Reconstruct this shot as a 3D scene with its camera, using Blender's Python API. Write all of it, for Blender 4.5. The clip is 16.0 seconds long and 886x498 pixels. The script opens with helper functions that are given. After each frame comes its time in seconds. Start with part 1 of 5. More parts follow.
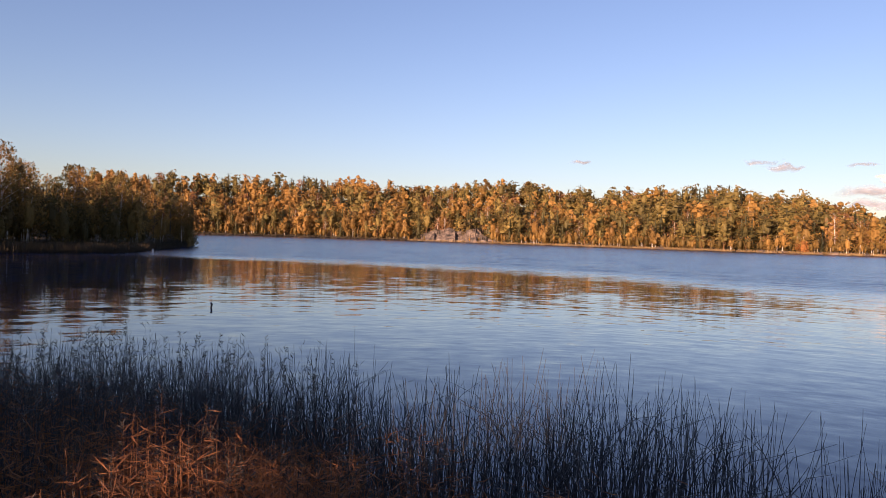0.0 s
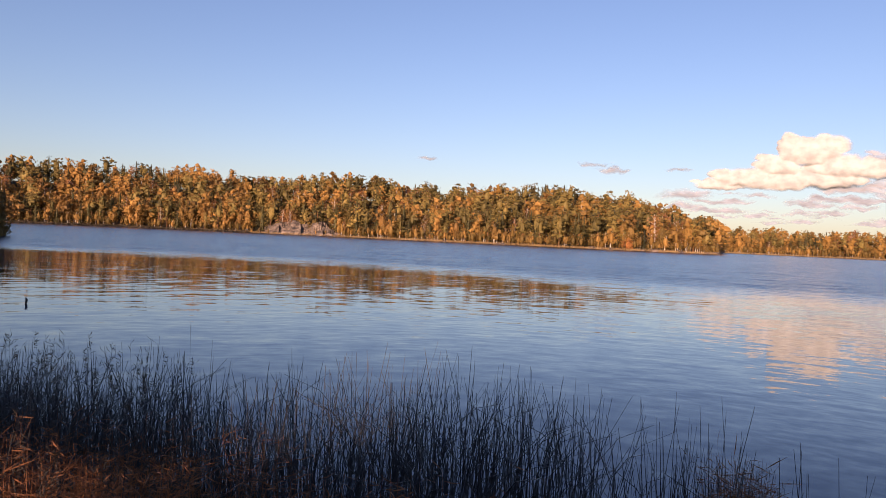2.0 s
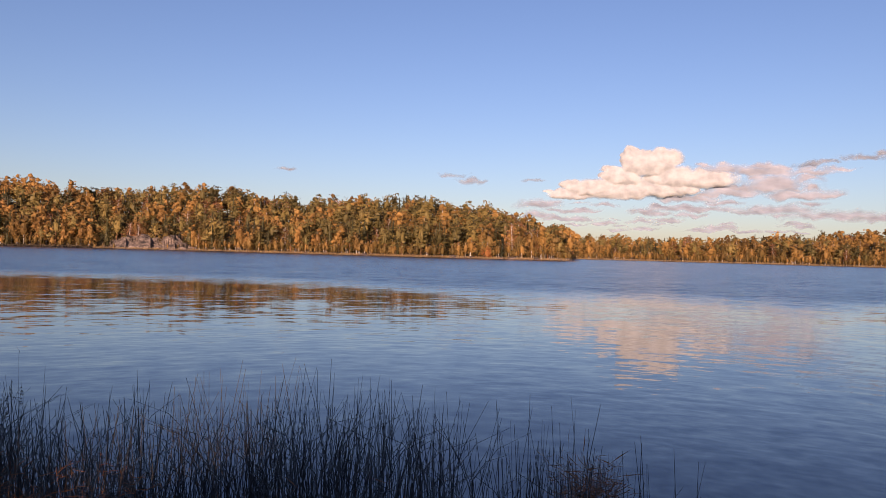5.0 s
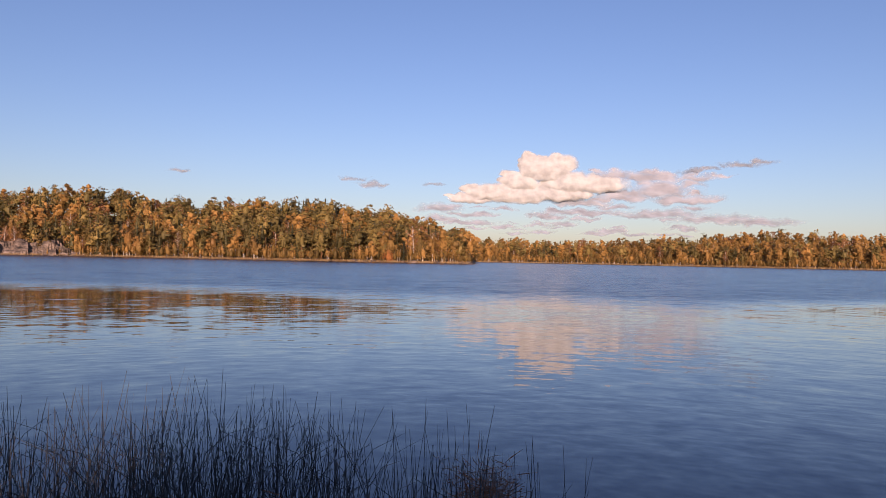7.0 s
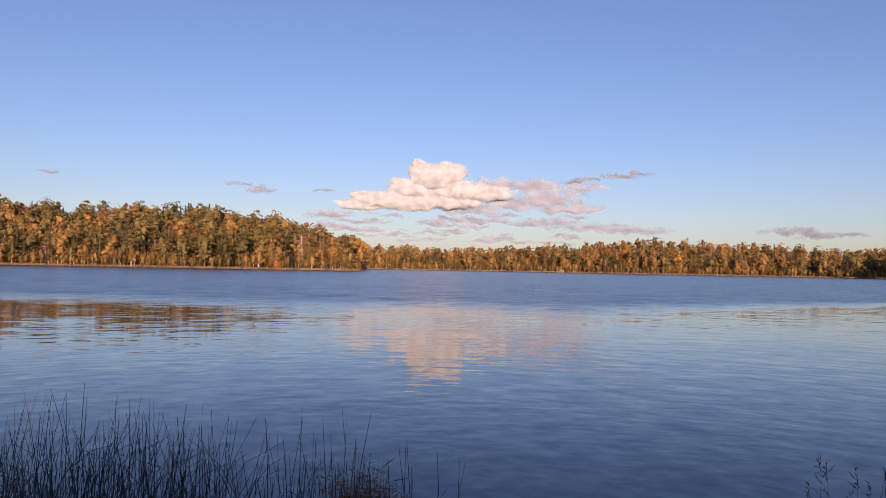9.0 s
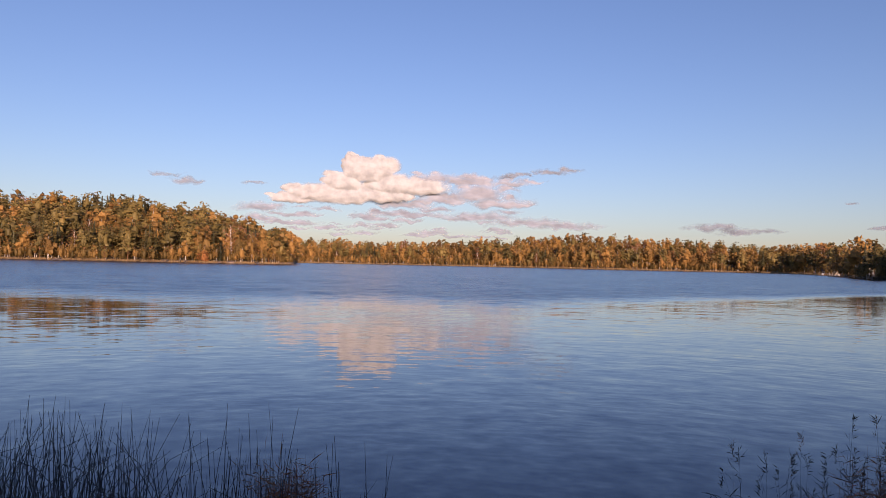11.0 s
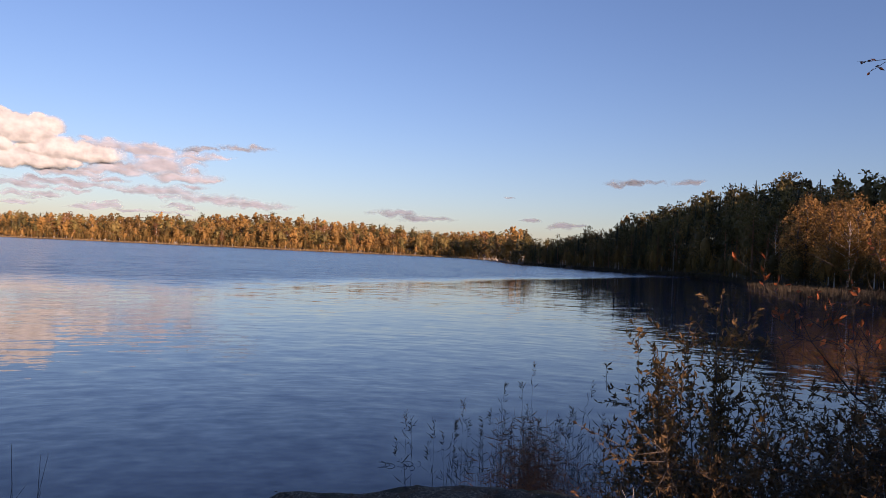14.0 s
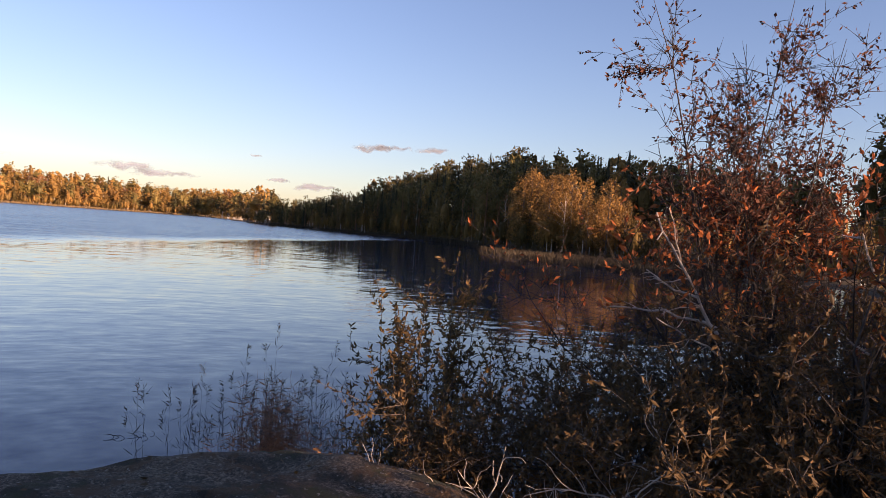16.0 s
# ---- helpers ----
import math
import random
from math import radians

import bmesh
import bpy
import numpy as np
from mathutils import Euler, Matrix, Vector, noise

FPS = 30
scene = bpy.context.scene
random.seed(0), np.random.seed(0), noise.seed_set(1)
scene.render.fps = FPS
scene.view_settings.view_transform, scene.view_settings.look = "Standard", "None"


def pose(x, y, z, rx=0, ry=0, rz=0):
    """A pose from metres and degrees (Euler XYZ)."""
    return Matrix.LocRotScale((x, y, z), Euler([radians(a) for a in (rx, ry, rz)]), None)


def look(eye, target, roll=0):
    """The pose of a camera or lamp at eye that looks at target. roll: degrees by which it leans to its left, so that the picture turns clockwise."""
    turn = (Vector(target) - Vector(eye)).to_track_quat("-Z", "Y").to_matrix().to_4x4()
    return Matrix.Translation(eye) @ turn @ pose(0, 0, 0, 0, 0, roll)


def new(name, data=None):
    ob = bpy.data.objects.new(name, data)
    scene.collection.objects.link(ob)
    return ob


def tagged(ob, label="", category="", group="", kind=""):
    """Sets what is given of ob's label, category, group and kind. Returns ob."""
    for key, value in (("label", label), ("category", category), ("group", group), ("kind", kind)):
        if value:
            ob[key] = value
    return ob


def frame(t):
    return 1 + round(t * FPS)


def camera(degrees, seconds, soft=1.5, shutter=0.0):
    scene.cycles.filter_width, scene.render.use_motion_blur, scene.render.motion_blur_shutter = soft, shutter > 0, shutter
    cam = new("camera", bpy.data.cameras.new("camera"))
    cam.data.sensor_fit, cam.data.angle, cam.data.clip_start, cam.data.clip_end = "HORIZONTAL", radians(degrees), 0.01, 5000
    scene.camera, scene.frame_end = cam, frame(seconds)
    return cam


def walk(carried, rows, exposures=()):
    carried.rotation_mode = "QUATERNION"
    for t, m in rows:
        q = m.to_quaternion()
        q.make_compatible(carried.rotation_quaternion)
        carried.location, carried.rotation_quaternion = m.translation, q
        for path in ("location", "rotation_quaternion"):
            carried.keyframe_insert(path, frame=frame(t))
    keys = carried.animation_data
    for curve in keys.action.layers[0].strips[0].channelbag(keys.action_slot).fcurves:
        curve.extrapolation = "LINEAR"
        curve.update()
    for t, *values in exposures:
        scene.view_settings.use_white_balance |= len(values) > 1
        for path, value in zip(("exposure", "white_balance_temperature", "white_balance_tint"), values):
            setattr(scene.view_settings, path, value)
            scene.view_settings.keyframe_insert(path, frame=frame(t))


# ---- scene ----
cam = camera(63.3, 16.0, soft=0.45)
PATH = [
    (0.0, -0.000, 0.000, 2.800, 89.082, -1.712, 0.138),
    (0.5, 0.000, 0.005, 2.795, 89.045, -2.066, -2.076),
    (1.0, 0.005, 0.009, 2.800, 88.941, -2.284, -5.434),
    (1.5, 0.006, 0.016, 2.797, 89.047, -2.473, -8.619),
    (2.0, 0.014, 0.027, 2.797, 89.048, -2.535, -12.038),
    (2.5, 0.020, 0.032, 2.793, 89.211, -2.300, -14.589),
    (3.0, 0.027, 0.033, 2.795, 89.502, -1.974, -16.697),
    (3.5, 0.041, 0.032, 2.799, 89.558, -1.679, -18.244),
    (6.0, 0.094, 0.014, 2.809, 90.384, -1.078, -26.548),
    (6.5, 0.112, 0.010, 2.814, 90.160, -0.819, -28.562),
    (7.0, 0.124, -0.000, 2.814, 90.731, -1.089, -30.813),
    (7.5, 0.138, -0.016, 2.807, 90.778, -1.246, -32.945),
    (8.0, 0.166, -0.036, 2.813, 90.650, -1.503, -35.926),
    (8.5, 0.188, -0.056, 2.814, 90.779, -1.228, -38.058),
    (9.0, 0.215, -0.081, 2.811, 91.455, -1.032, -39.525),
    (11.5, 0.240, -0.114, 2.815, 90.595, -1.641, -47.354),
    (12.0, 0.254, -0.111, 2.813, 89.983, -2.214, -51.161),
    (12.5, 0.254, -0.101, 2.814, 89.227, -2.561, -56.523),
    (13.0, 0.247, -0.097, 2.815, 90.128, -2.279, -60.030),
    (13.5, 0.238, -0.094, 2.815, 90.780, -2.477, -64.440),
    (14.0, 0.244, -0.092, 2.814, 90.385, -2.704, -69.400),
    (14.5, 0.240, -0.091, 2.814, 90.343, -3.598, -76.578),
    (15.0, 0.238, -0.091, 2.813, 89.858, -3.969, -81.331),
    (15.5, 0.239, -0.092, 2.812, 89.194, -4.416, -86.028),
    (16.0, 0.237, -0.093, 2.812, 88.540, -4.210, -89.360),
]
EXPOSURE = [(0.0, 0.93, 7100, 40), (3.5, 0.60, 6750, 39), (7.0, 0.46, 6450, 40), (12.0, 0.45, 6350, 40), (14.5, 0.70, 6350, 38), (16.0, 1.17, 7200, 39)]
walk(cam, [(r[0], pose(*r[1:])) for r in PATH], EXPOSURE)

# ---- light ----
SUN_BEARING, SUN_HEIGHT = 214.0, 11.0
world = bpy.data.worlds.new("evening_sky")
scene.world = world
world.use_nodes = True
wn = world.node_tree
wn.nodes.clear()
sky = wn.nodes.new("ShaderNodeTexSky")
sky.sky_type = "NISHITA"
sky.sun_disc = False
sky.sun_elevation = radians(SUN_HEIGHT)
sky.sun_rotation = radians(SUN_BEARING)
sky.altitude = 50
sky.air_density, sky.dust_density, sky.ozone_density = 1.08, 0.55, 3.4
bg = wn.nodes.new("ShaderNodeBackground")
bg.inputs["Strength"].default_value = 0.101
wo = wn.nodes.new("ShaderNodeOutputWorld")
wn.links.new(sky.outputs[0], bg.inputs[0])
wn.links.new(bg.outputs[0], wo.inputs[0])
sun = new("sun", bpy.data.lights.new("sun", "SUN"))
sun.data.energy = 5.0
sun.data.angle = radians(0.6)
sun.data.color = (1.0, 0.77, 0.51)
sb, sh = radians(SUN_BEARING), radians(SUN_HEIGHT)
sun.matrix_world = look((math.sin(sb) * math.cos(sh), math.cos(sb) * math.cos(sh), math.sin(sh)), (0, 0, 0))


# ---- materials ----
def material(name):
    m = bpy.data.materials.new(name)
    m.use_nodes = True
    m.node_tree.nodes.clear()
    return m, m.node_tree


def nd(t, kind, **values):
    n = t.nodes.new(kind)
    for k, v in values.items():
        n.inputs[k.replace("_", " ")].default_value = v
    return n


def ramp(t, source, stops):
    r = t.nodes.new("ShaderNodeValToRGB")
    els = r.color_ramp.elements
    while len(els) < len(stops):
        els.new(0.5)
    for e, (p, c) in zip(els, stops):
        e.position, e.color = p, (*c, 1)
    t.links.new(source, r.inputs[0])
    return r


def leaf_material(name, stops, translucent=0.3, rough=0.6):
    """Foliage whose colour varies from leaf to leaf, from plant to plant and in broad patches."""
    m, t = material(name)
    geo = t.nodes.new("ShaderNodeNewGeometry")
    info = t.nodes.new("ShaderNodeObjectInfo")
    add = t.nodes.new("ShaderNodeMath")
    add.operation = "MULTIPLY_ADD"
    add.inputs[1].default_value = 0.14
    t.links.new(geo.outputs["Random Per Island"], add.inputs[0])
    coord = t.nodes.new("ShaderNodeTexCoord")
    nz = nd(t, "ShaderNodeTexNoise", Scale=0.085, Detail=2.5)
    t.links.new(coord.outputs["Object"], nz.inputs["Vector"])
    mixed = t.nodes.new("ShaderNodeMath")
    mixed.operation = "MULTIPLY_ADD"
    mixed.inputs[1].default_value = 0.25
    t.links.new(info.outputs["Random"], mixed.inputs[0])
    half = t.nodes.new("ShaderNodeMath")
    half.operation = "MULTIPLY_ADD"
    half.inputs[1].default_value = 1.1
    half.inputs[2].default_value = -0.27
    t.links.new(nz.outputs["Fac"], half.inputs[0])
    tone = t.nodes.new("ShaderNodeAttribute")
    tone.attribute_name = "tone"
    single = t.nodes.new("ShaderNodeMath")
    single.operation = "ADD"
    t.links.new(half.outputs[0], single.inputs[0])
    t.links.new(tone.outputs["Fac"], single.inputs[1])
    t.links.new(single.outputs[0], mixed.inputs[2])
    t.links.new(mixed.outputs[0], add.inputs[2])
    r = ramp(t, add.outputs[0], stops)
    d = nd(t, "ShaderNodeBsdfPrincipled", Roughness=rough)
    d.inputs["Specular IOR Level"].default_value = 0.25
    t.links.new(r.outputs[0], d.inputs["Base Color"])
    tr = t.nodes.new("ShaderNodeBsdfTranslucent")
    t.links.new(r.outputs[0], tr.inputs[0])
    mx = nd(t, "ShaderNodeMixShader", Fac=translucent)
    t.links.new(d.outputs[0], mx.inputs[1])
    t.links.new(tr.outputs[0], mx.inputs[2])
    out = t.nodes.new("ShaderNodeOutputMaterial")
    t.links.new(mx.outputs[0], out.inputs[0])
    return m


def surface_material(name, stops, scale, fine, rough=0.85, bump=0.4, dist=0.02, stretch=(1, 1, 1)):
    """Stone, bark or soil: two scales of noise in colour and relief, in metres."""
    m, t = material(name)
    coord = t.nodes.new("ShaderNodeTexCoord")
    mp = t.nodes.new("ShaderNodeMapping")
    mp.inputs["Scale"].default_value = stretch
    t.links.new(coord.outputs["Object"], mp.inputs[0])
    a = nd(t, "ShaderNodeTexNoise", Scale=scale, Detail=6.0, Roughness=0.6)
    b = nd(t, "ShaderNodeTexNoise", Scale=fine, Detail=5.0, Roughness=0.7)
    for n in (a, b):
        t.links.new(mp.outputs[0], n.inputs["Vector"])
    ad = t.nodes.new("ShaderNodeMath")
    ad.operation = "MULTIPLY_ADD"
    ad.inputs[1].default_value = 0.6
    hf = t.nodes.new("ShaderNodeMath")
    hf.operation = "MULTIPLY"
    hf.inputs[1].default_value = 0.4
    t.links.new(b.outputs["Fac"], hf.inputs[0])
    t.links.new(a.outputs["Fac"], ad.inputs[0])
    t.links.new(hf.outputs[0], ad.inputs[2])
    r = ramp(t, ad.outputs[0], stops)
    d = nd(t, "ShaderNodeBsdfPrincipled", Roughness=rough)
    t.links.new(r.outputs[0], d.inputs["Base Color"])
    bp = nd(t, "ShaderNodeBump", Strength=bump, Distance=dist)
    t.links.new(ad.outputs[0], bp.inputs["Height"])
    t.links.new(bp.outputs[0], d.inputs["Normal"])
    out = t.nodes.new("ShaderNodeOutputMaterial")
    t.links.new(d.outputs[0], out.inputs[0])
    return m


SPRUCE = leaf_material("spruce_needles", [(0.1, (0.024, 0.024, 0.010)), (0.5, (0.057, 0.052, 0.019)), (0.9, (0.108, 0.091, 0.031))], 0.1)
PINE = leaf_material("pine_needles", [(0.1, (0.059, 0.049, 0.016)), (0.5, (0.155, 0.117, 0.034)), (0.9, (0.273, 0.193, 0.055))], 0.1)
BIRCH = leaf_material("birch_leaves", [(0.1, (0.138, 0.082, 0.025)), (0.5, (0.276, 0.157, 0.041)), (0.9, (0.452, 0.253, 0.070))])
ASPEN = leaf_material("aspen_leaves", [(0.1, (0.185, 0.100, 0.030)), (0.5, (0.360, 0.194, 0.053)), (0.9, (0.530, 0.305, 0.088))])
OLIVE = leaf_material("alder_leaves", [(0.1, (0.088, 0.062, 0.018)), (0.5, (0.193, 0.122, 0.035)), (0.9, (0.331, 0.192, 0.054))])
BROWN = leaf_material("thinning_leaves", [(0.1, (0.107, 0.058, 0.026)), (0.5, (0.244, 0.110, 0.042)), (0.9, (0.396, 0.193, 0.085))])
RED = leaf_material("red_leaves", [(0.15, (0.15, 0.045, 0.020)), (0.5, (0.46, 0.14, 0.042)), (0.85, (0.70, 0.30, 0.10))], 0.3)
RUST = leaf_material("rust_red_leaves", [(0.15, (0.34, 0.135, 0.040)), (0.5, (0.56, 0.245, 0.075)), (0.85, (0.68, 0.33, 0.115))], 0.3)
WILLOW = leaf_material("willow_leaves", [(0.15, (0.120, 0.075, 0.028)), (0.5, (0.320, 0.190, 0.066)), (0.85, (0.560, 0.350, 0.130))], 0.3)
RUSTY = leaf_material("rust_brown_leaves", [(0.15, (0.13, 0.062, 0.026)), (0.5, (0.33, 0.15, 0.055)), (0.85, (0.52, 0.27, 0.11))], 0.3)
# darker copy of the red leaves: shade on the high crown put into colour
SHADERED = leaf_material("shade_toned_red_leaves", [(0.15, (0.075, 0.030, 0.020)), (0.5, (0.19, 0.075, 0.040)), (0.85, (0.44, 0.18, 0.07))], 0.2)
DARKLEAF = leaf_material("dark_shrub_leaves", [(0.15, (0.062, 0.042, 0.020)), (0.5, (0.155, 0.092, 0.038)), (0.85, (0.340, 0.175, 0.065))], 0.25)
REED = leaf_material("rush_stems", [(0.1, (0.038, 0.040, 0.042)), (0.5, (0.078, 0.076, 0.074)), (0.9, (0.16, 0.14, 0.12))], 0.1, 0.35)
DRYREED = leaf_material("dry_reed_blades", [(0.1, (0.210, 0.090, 0.042)), (0.5, (0.470, 0.190, 0.080)), (0.9, (0.660, 0.340, 0.160))], 0.35)
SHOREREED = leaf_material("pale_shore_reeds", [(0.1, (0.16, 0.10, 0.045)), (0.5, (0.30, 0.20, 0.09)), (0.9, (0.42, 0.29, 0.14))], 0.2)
# a darker copy of the shore reeds: their shade put into the colour
SHADEREED = leaf_material("shade_toned_reeds", [(0.1, (0.030, 0.023, 0.013)), (0.5, (0.052, 0.038, 0.021)), (0.9, (0.085, 0.062, 0.034))], 0.2)
PLUME = leaf_material("reed_plumes", [(0.1, (0.06, 0.045, 0.035)), (0.9, (0.16, 0.12, 0.09))], 0.2)
BARK = surface_material("grey_bark", [(0.3, (0.035, 0.028, 0.022)), (0.6, (0.11, 0.09, 0.075)), (0.8, (0.22, 0.19, 0.16))], 3.0, 30.0, stretch=(1, 1, 0.3))
PINEBARK = surface_material("pine_bark", [(0.3, (0.12, 0.05, 0.025)), (0.6, (0.28, 0.13, 0.06)), (0.8, (0.38, 0.20, 0.10))], 1.0, 12.0, stretch=(1, 1, 0.4))
# darker copy of the grey bark, standing in for shade on the rowan stems
SHADEBARK = surface_material("shaded_twig_bark", [(0.3, (0.014, 0.011, 0.009)), (0.6, (0.045, 0.034, 0.027)), (0.8, (0.10, 0.08, 0.065))], 3.0, 30.0, stretch=(1, 1, 0.3))
BIRCHBARK = surface_material("birch_bark", [(0.3, (0.10, 0.09, 0.08)), (0.45, (0.55, 0.50, 0.43)), (0.8, (0.72, 0.68, 0.60))], 1.2, 9.0, stretch=(1, 1, 2.5))
DEADWOOD = surface_material("bleached_wood", [(0.3, (0.24, 0.19, 0.15)), (0.6, (0.50, 0.43, 0.36)), (0.8, (0.66, 0.60, 0.52))], 6.0, 60.0)
SOIL = surface_material("forest_floor", [(0.3, (0.030, 0.022, 0.012)), (0.5, (0.075, 0.052, 0.024)), (0.7, (0.13, 0.09, 0.04))], 0.5, 6.0, dist=0.05)


def rock_material():
    """Grey granite with dark weathering, moss in the hollows and pale lichen spots."""
    m, t = material("lichened_granite")
    coord = t.nodes.new("ShaderNodeTexCoord")

    def grain(scale, detail=5.0, rough=0.65):
        n = nd(t, "ShaderNodeTexNoise", Scale=scale, Detail=detail, Roughness=rough)
        t.links.new(coord.outputs["Object"], n.inputs["Vector"])
        return n.outputs["Fac"]

    def over(low, high, mask, a, b):
        r = ramp(t, mask, [(low, (0, 0, 0)), (high, (1, 1, 1))])
        x = t.nodes.new("ShaderNodeMix")
        x.data_type = "RGBA"
        t.links.new(r.outputs[0], x.inputs[0])
        t.links.new(a, x.inputs[6])
        if isinstance(b, tuple):
            x.inputs[7].default_value = (*b, 1)
        else:
            t.links.new(b, x.inputs[7])
        return x.outputs[2]

    base = ramp(t, grain(45.0), [(0.38, (0.024, 0.019, 0.014)), (0.5, (0.100, 0.078, 0.055)), (0.62, (0.26, 0.215, 0.16))]).outputs[0]
    c = over(0.48, 0.57, grain(2.6, 7.0), base, (0.036, 0.029, 0.019))
    c = over(0.50, 0.60, grain(3.3, 8.0, 0.75), c, (0.105, 0.058, 0.026))
    c = over(0.54, 0.62, grain(1.3, 8.0, 0.75), c, (0.046, 0.050, 0.016))
    c = over(0.60, 0.66, grain(6.0, 6.0, 0.7), c, (0.030, 0.026, 0.018))
    c = over(0.63, 0.68, grain(24.0, 3.0), c, (0.30, 0.27, 0.22))
    d = nd(t, "ShaderNodeBsdfPrincipled", Roughness=0.9)
    t.links.new(c, d.inputs["Base Color"])
    b1 = nd(t, "ShaderNodeBump", Strength=1.0, Distance=0.09)
    t.links.new(grain(9.0, 8.0, 0.7), b1.inputs["Height"])
    t.links.new(b1.outputs[0], d.inputs["Normal"])
    out = t.nodes.new("ShaderNodeOutputMaterial")
    t.links.new(d.outputs[0], out.inputs[0])
    return m


ROCK = rock_material()
CLIFF = surface_material("pink_granite", [(0.40, (0.026, 0.021, 0.016)), (0.52, (0.145, 0.106, 0.080)), (0.66, (0.34, 0.262, 0.202))], 0.22, 1.1, bump=1.0, dist=0.6)


def water_material():
    """Dark lake water: slow ripples near the bank, wind-ruffled beyond some sixty metres."""
    m, t = material("lake_water")
    coord = t.nodes.new("ShaderNodeTexCoord")
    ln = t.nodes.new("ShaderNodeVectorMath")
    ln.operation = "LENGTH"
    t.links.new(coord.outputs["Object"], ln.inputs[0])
    big = nd(t, "ShaderNodeTexNoise", Scale=0.03, Detail=5.0, Roughness=0.6)
    t.links.new(coord.outputs["Object"], big.inputs["Vector"])
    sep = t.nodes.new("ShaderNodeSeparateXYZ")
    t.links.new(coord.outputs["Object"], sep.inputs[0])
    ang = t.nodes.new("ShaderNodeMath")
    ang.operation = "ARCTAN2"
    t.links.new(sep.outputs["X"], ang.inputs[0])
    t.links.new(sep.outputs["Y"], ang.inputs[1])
    # the lee of the near shore: how far out the wind first reaches the water, by bearing, in parts of 200 m
    turn = t.nodes.new("ShaderNodeMapRange")
    turn.inputs["From Min"].default_value = -0.5
    turn.inputs["From Max"].default_value = 2.0
    t.links.new(ang.outputs[0], turn.inputs["Value"])
    lee = ramp(t, turn.outputs[0], [(p, (v, v, v)) for p, v in ((0.06, 0.37), (0.20, 0.32), (0.27, 0.29), (0.34, 0.25), (0.41, 0.225), (0.55, 0.225), (0.62, 0.28), (0.69, 0.375), (0.76, 0.55), (0.84, 0.9))])
    reach = t.nodes.new("ShaderNodeMath")
    reach.operation = "MULTIPLY_ADD"
    reach.inputs[1].default_value = -200.0
    t.links.new(lee.outputs[0], reach.inputs[0])
    t.links.new(ln.outputs["Value"], reach.inputs[2])
    off = t.nodes.new("ShaderNodeMath")
    off.operation = "MULTIPLY_ADD"
    off.inputs[1].default_value = 18.0
    t.links.new(big.outputs["Fac"], off.inputs[0])
    t.links.new(reach.outputs[0], off.inputs[2])
    wind = t.nodes.new("ShaderNodeMapRange")
    wind.interpolation_type = "SMOOTHSTEP"
    wind.inputs["From Min"].default_value = 2.0
    wind.inputs["From Max"].default_value = 27.0
    t.links.new(off.outputs[0], wind.inputs["Value"])
    # crests are rings about the viewer at the origin, so ripples lie level
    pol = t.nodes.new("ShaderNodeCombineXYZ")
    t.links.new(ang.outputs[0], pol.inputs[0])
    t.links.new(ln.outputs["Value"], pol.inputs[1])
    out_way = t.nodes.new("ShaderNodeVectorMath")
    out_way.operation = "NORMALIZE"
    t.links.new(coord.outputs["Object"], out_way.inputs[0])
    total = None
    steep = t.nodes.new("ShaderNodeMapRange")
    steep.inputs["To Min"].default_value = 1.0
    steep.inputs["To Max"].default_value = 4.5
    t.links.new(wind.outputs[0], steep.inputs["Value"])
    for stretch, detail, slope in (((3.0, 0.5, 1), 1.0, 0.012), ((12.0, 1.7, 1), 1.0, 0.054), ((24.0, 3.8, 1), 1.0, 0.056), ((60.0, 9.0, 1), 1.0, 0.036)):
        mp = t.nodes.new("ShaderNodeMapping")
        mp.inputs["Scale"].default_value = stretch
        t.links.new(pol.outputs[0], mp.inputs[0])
        n = nd(t, "ShaderNodeTexNoise", Scale=1.0, Detail=detail, Roughness=0.5, Distortion=0.25)
        t.links.new(mp.outputs[0], n.inputs["Vector"])
        sub = t.nodes.new("ShaderNodeMath")
        sub.operation = "MULTIPLY_ADD"
        sub.inputs[1].default_value = slope
        sub.inputs[2].default_value = -slope / 2
        t.links.new(n.outputs["Fac"], sub.inputs[0])
        sc = t.nodes.new("ShaderNodeVectorMath")
        sc.operation = "SCALE"
        t.links.new(out_way.outputs[0], sc.inputs[0])
        gust = t.nodes.new("ShaderNodeMath")
        gust.operation = "MULTIPLY"
        t.links.new(sub.outputs[0], gust.inputs[0])
        t.links.new(steep.outputs[0], gust.inputs[1])
        t.links.new(gust.outputs[0], sc.inputs["Scale"])
        ad = t.nodes.new("ShaderNodeVectorMath")
        ad.operation = "ADD"
        if total is None:
            # in the wind only the near sides of the wavelets show at so flat a view
            # so normals are tipped towards the viewer's place at the origin
            face = t.nodes.new("ShaderNodeMapRange")
            face.inputs["To Max"].default_value = -0.075
            t.links.new(wind.outputs[0], face.inputs["Value"])
            tip = t.nodes.new("ShaderNodeVectorMath")
            tip.operation = "SCALE"
            t.links.new(out_way.outputs[0], tip.inputs[0])
            t.links.new(face.outputs[0], tip.inputs["Scale"])
            lift = t.nodes.new("ShaderNodeVectorMath")
            lift.operation = "ADD"
            lift.inputs[1].default_value = (0, 0, 1)
            t.links.new(tip.outputs[0], lift.inputs[0])
            t.links.new(lift.outputs[0], ad.inputs[1])
        else:
            t.links.new(total.outputs[0], ad.inputs[1])
        t.links.new(sc.outputs[0], ad.inputs[0])
        total = ad
    b2 = t.nodes.new("ShaderNodeVectorMath")
    b2.operation = "NORMALIZE"
    t.links.new(total.outputs[0], b2.inputs[0])
    d = nd(t, "ShaderNodeBsdfPrincipled", Roughness=0.02, IOR=1.33)
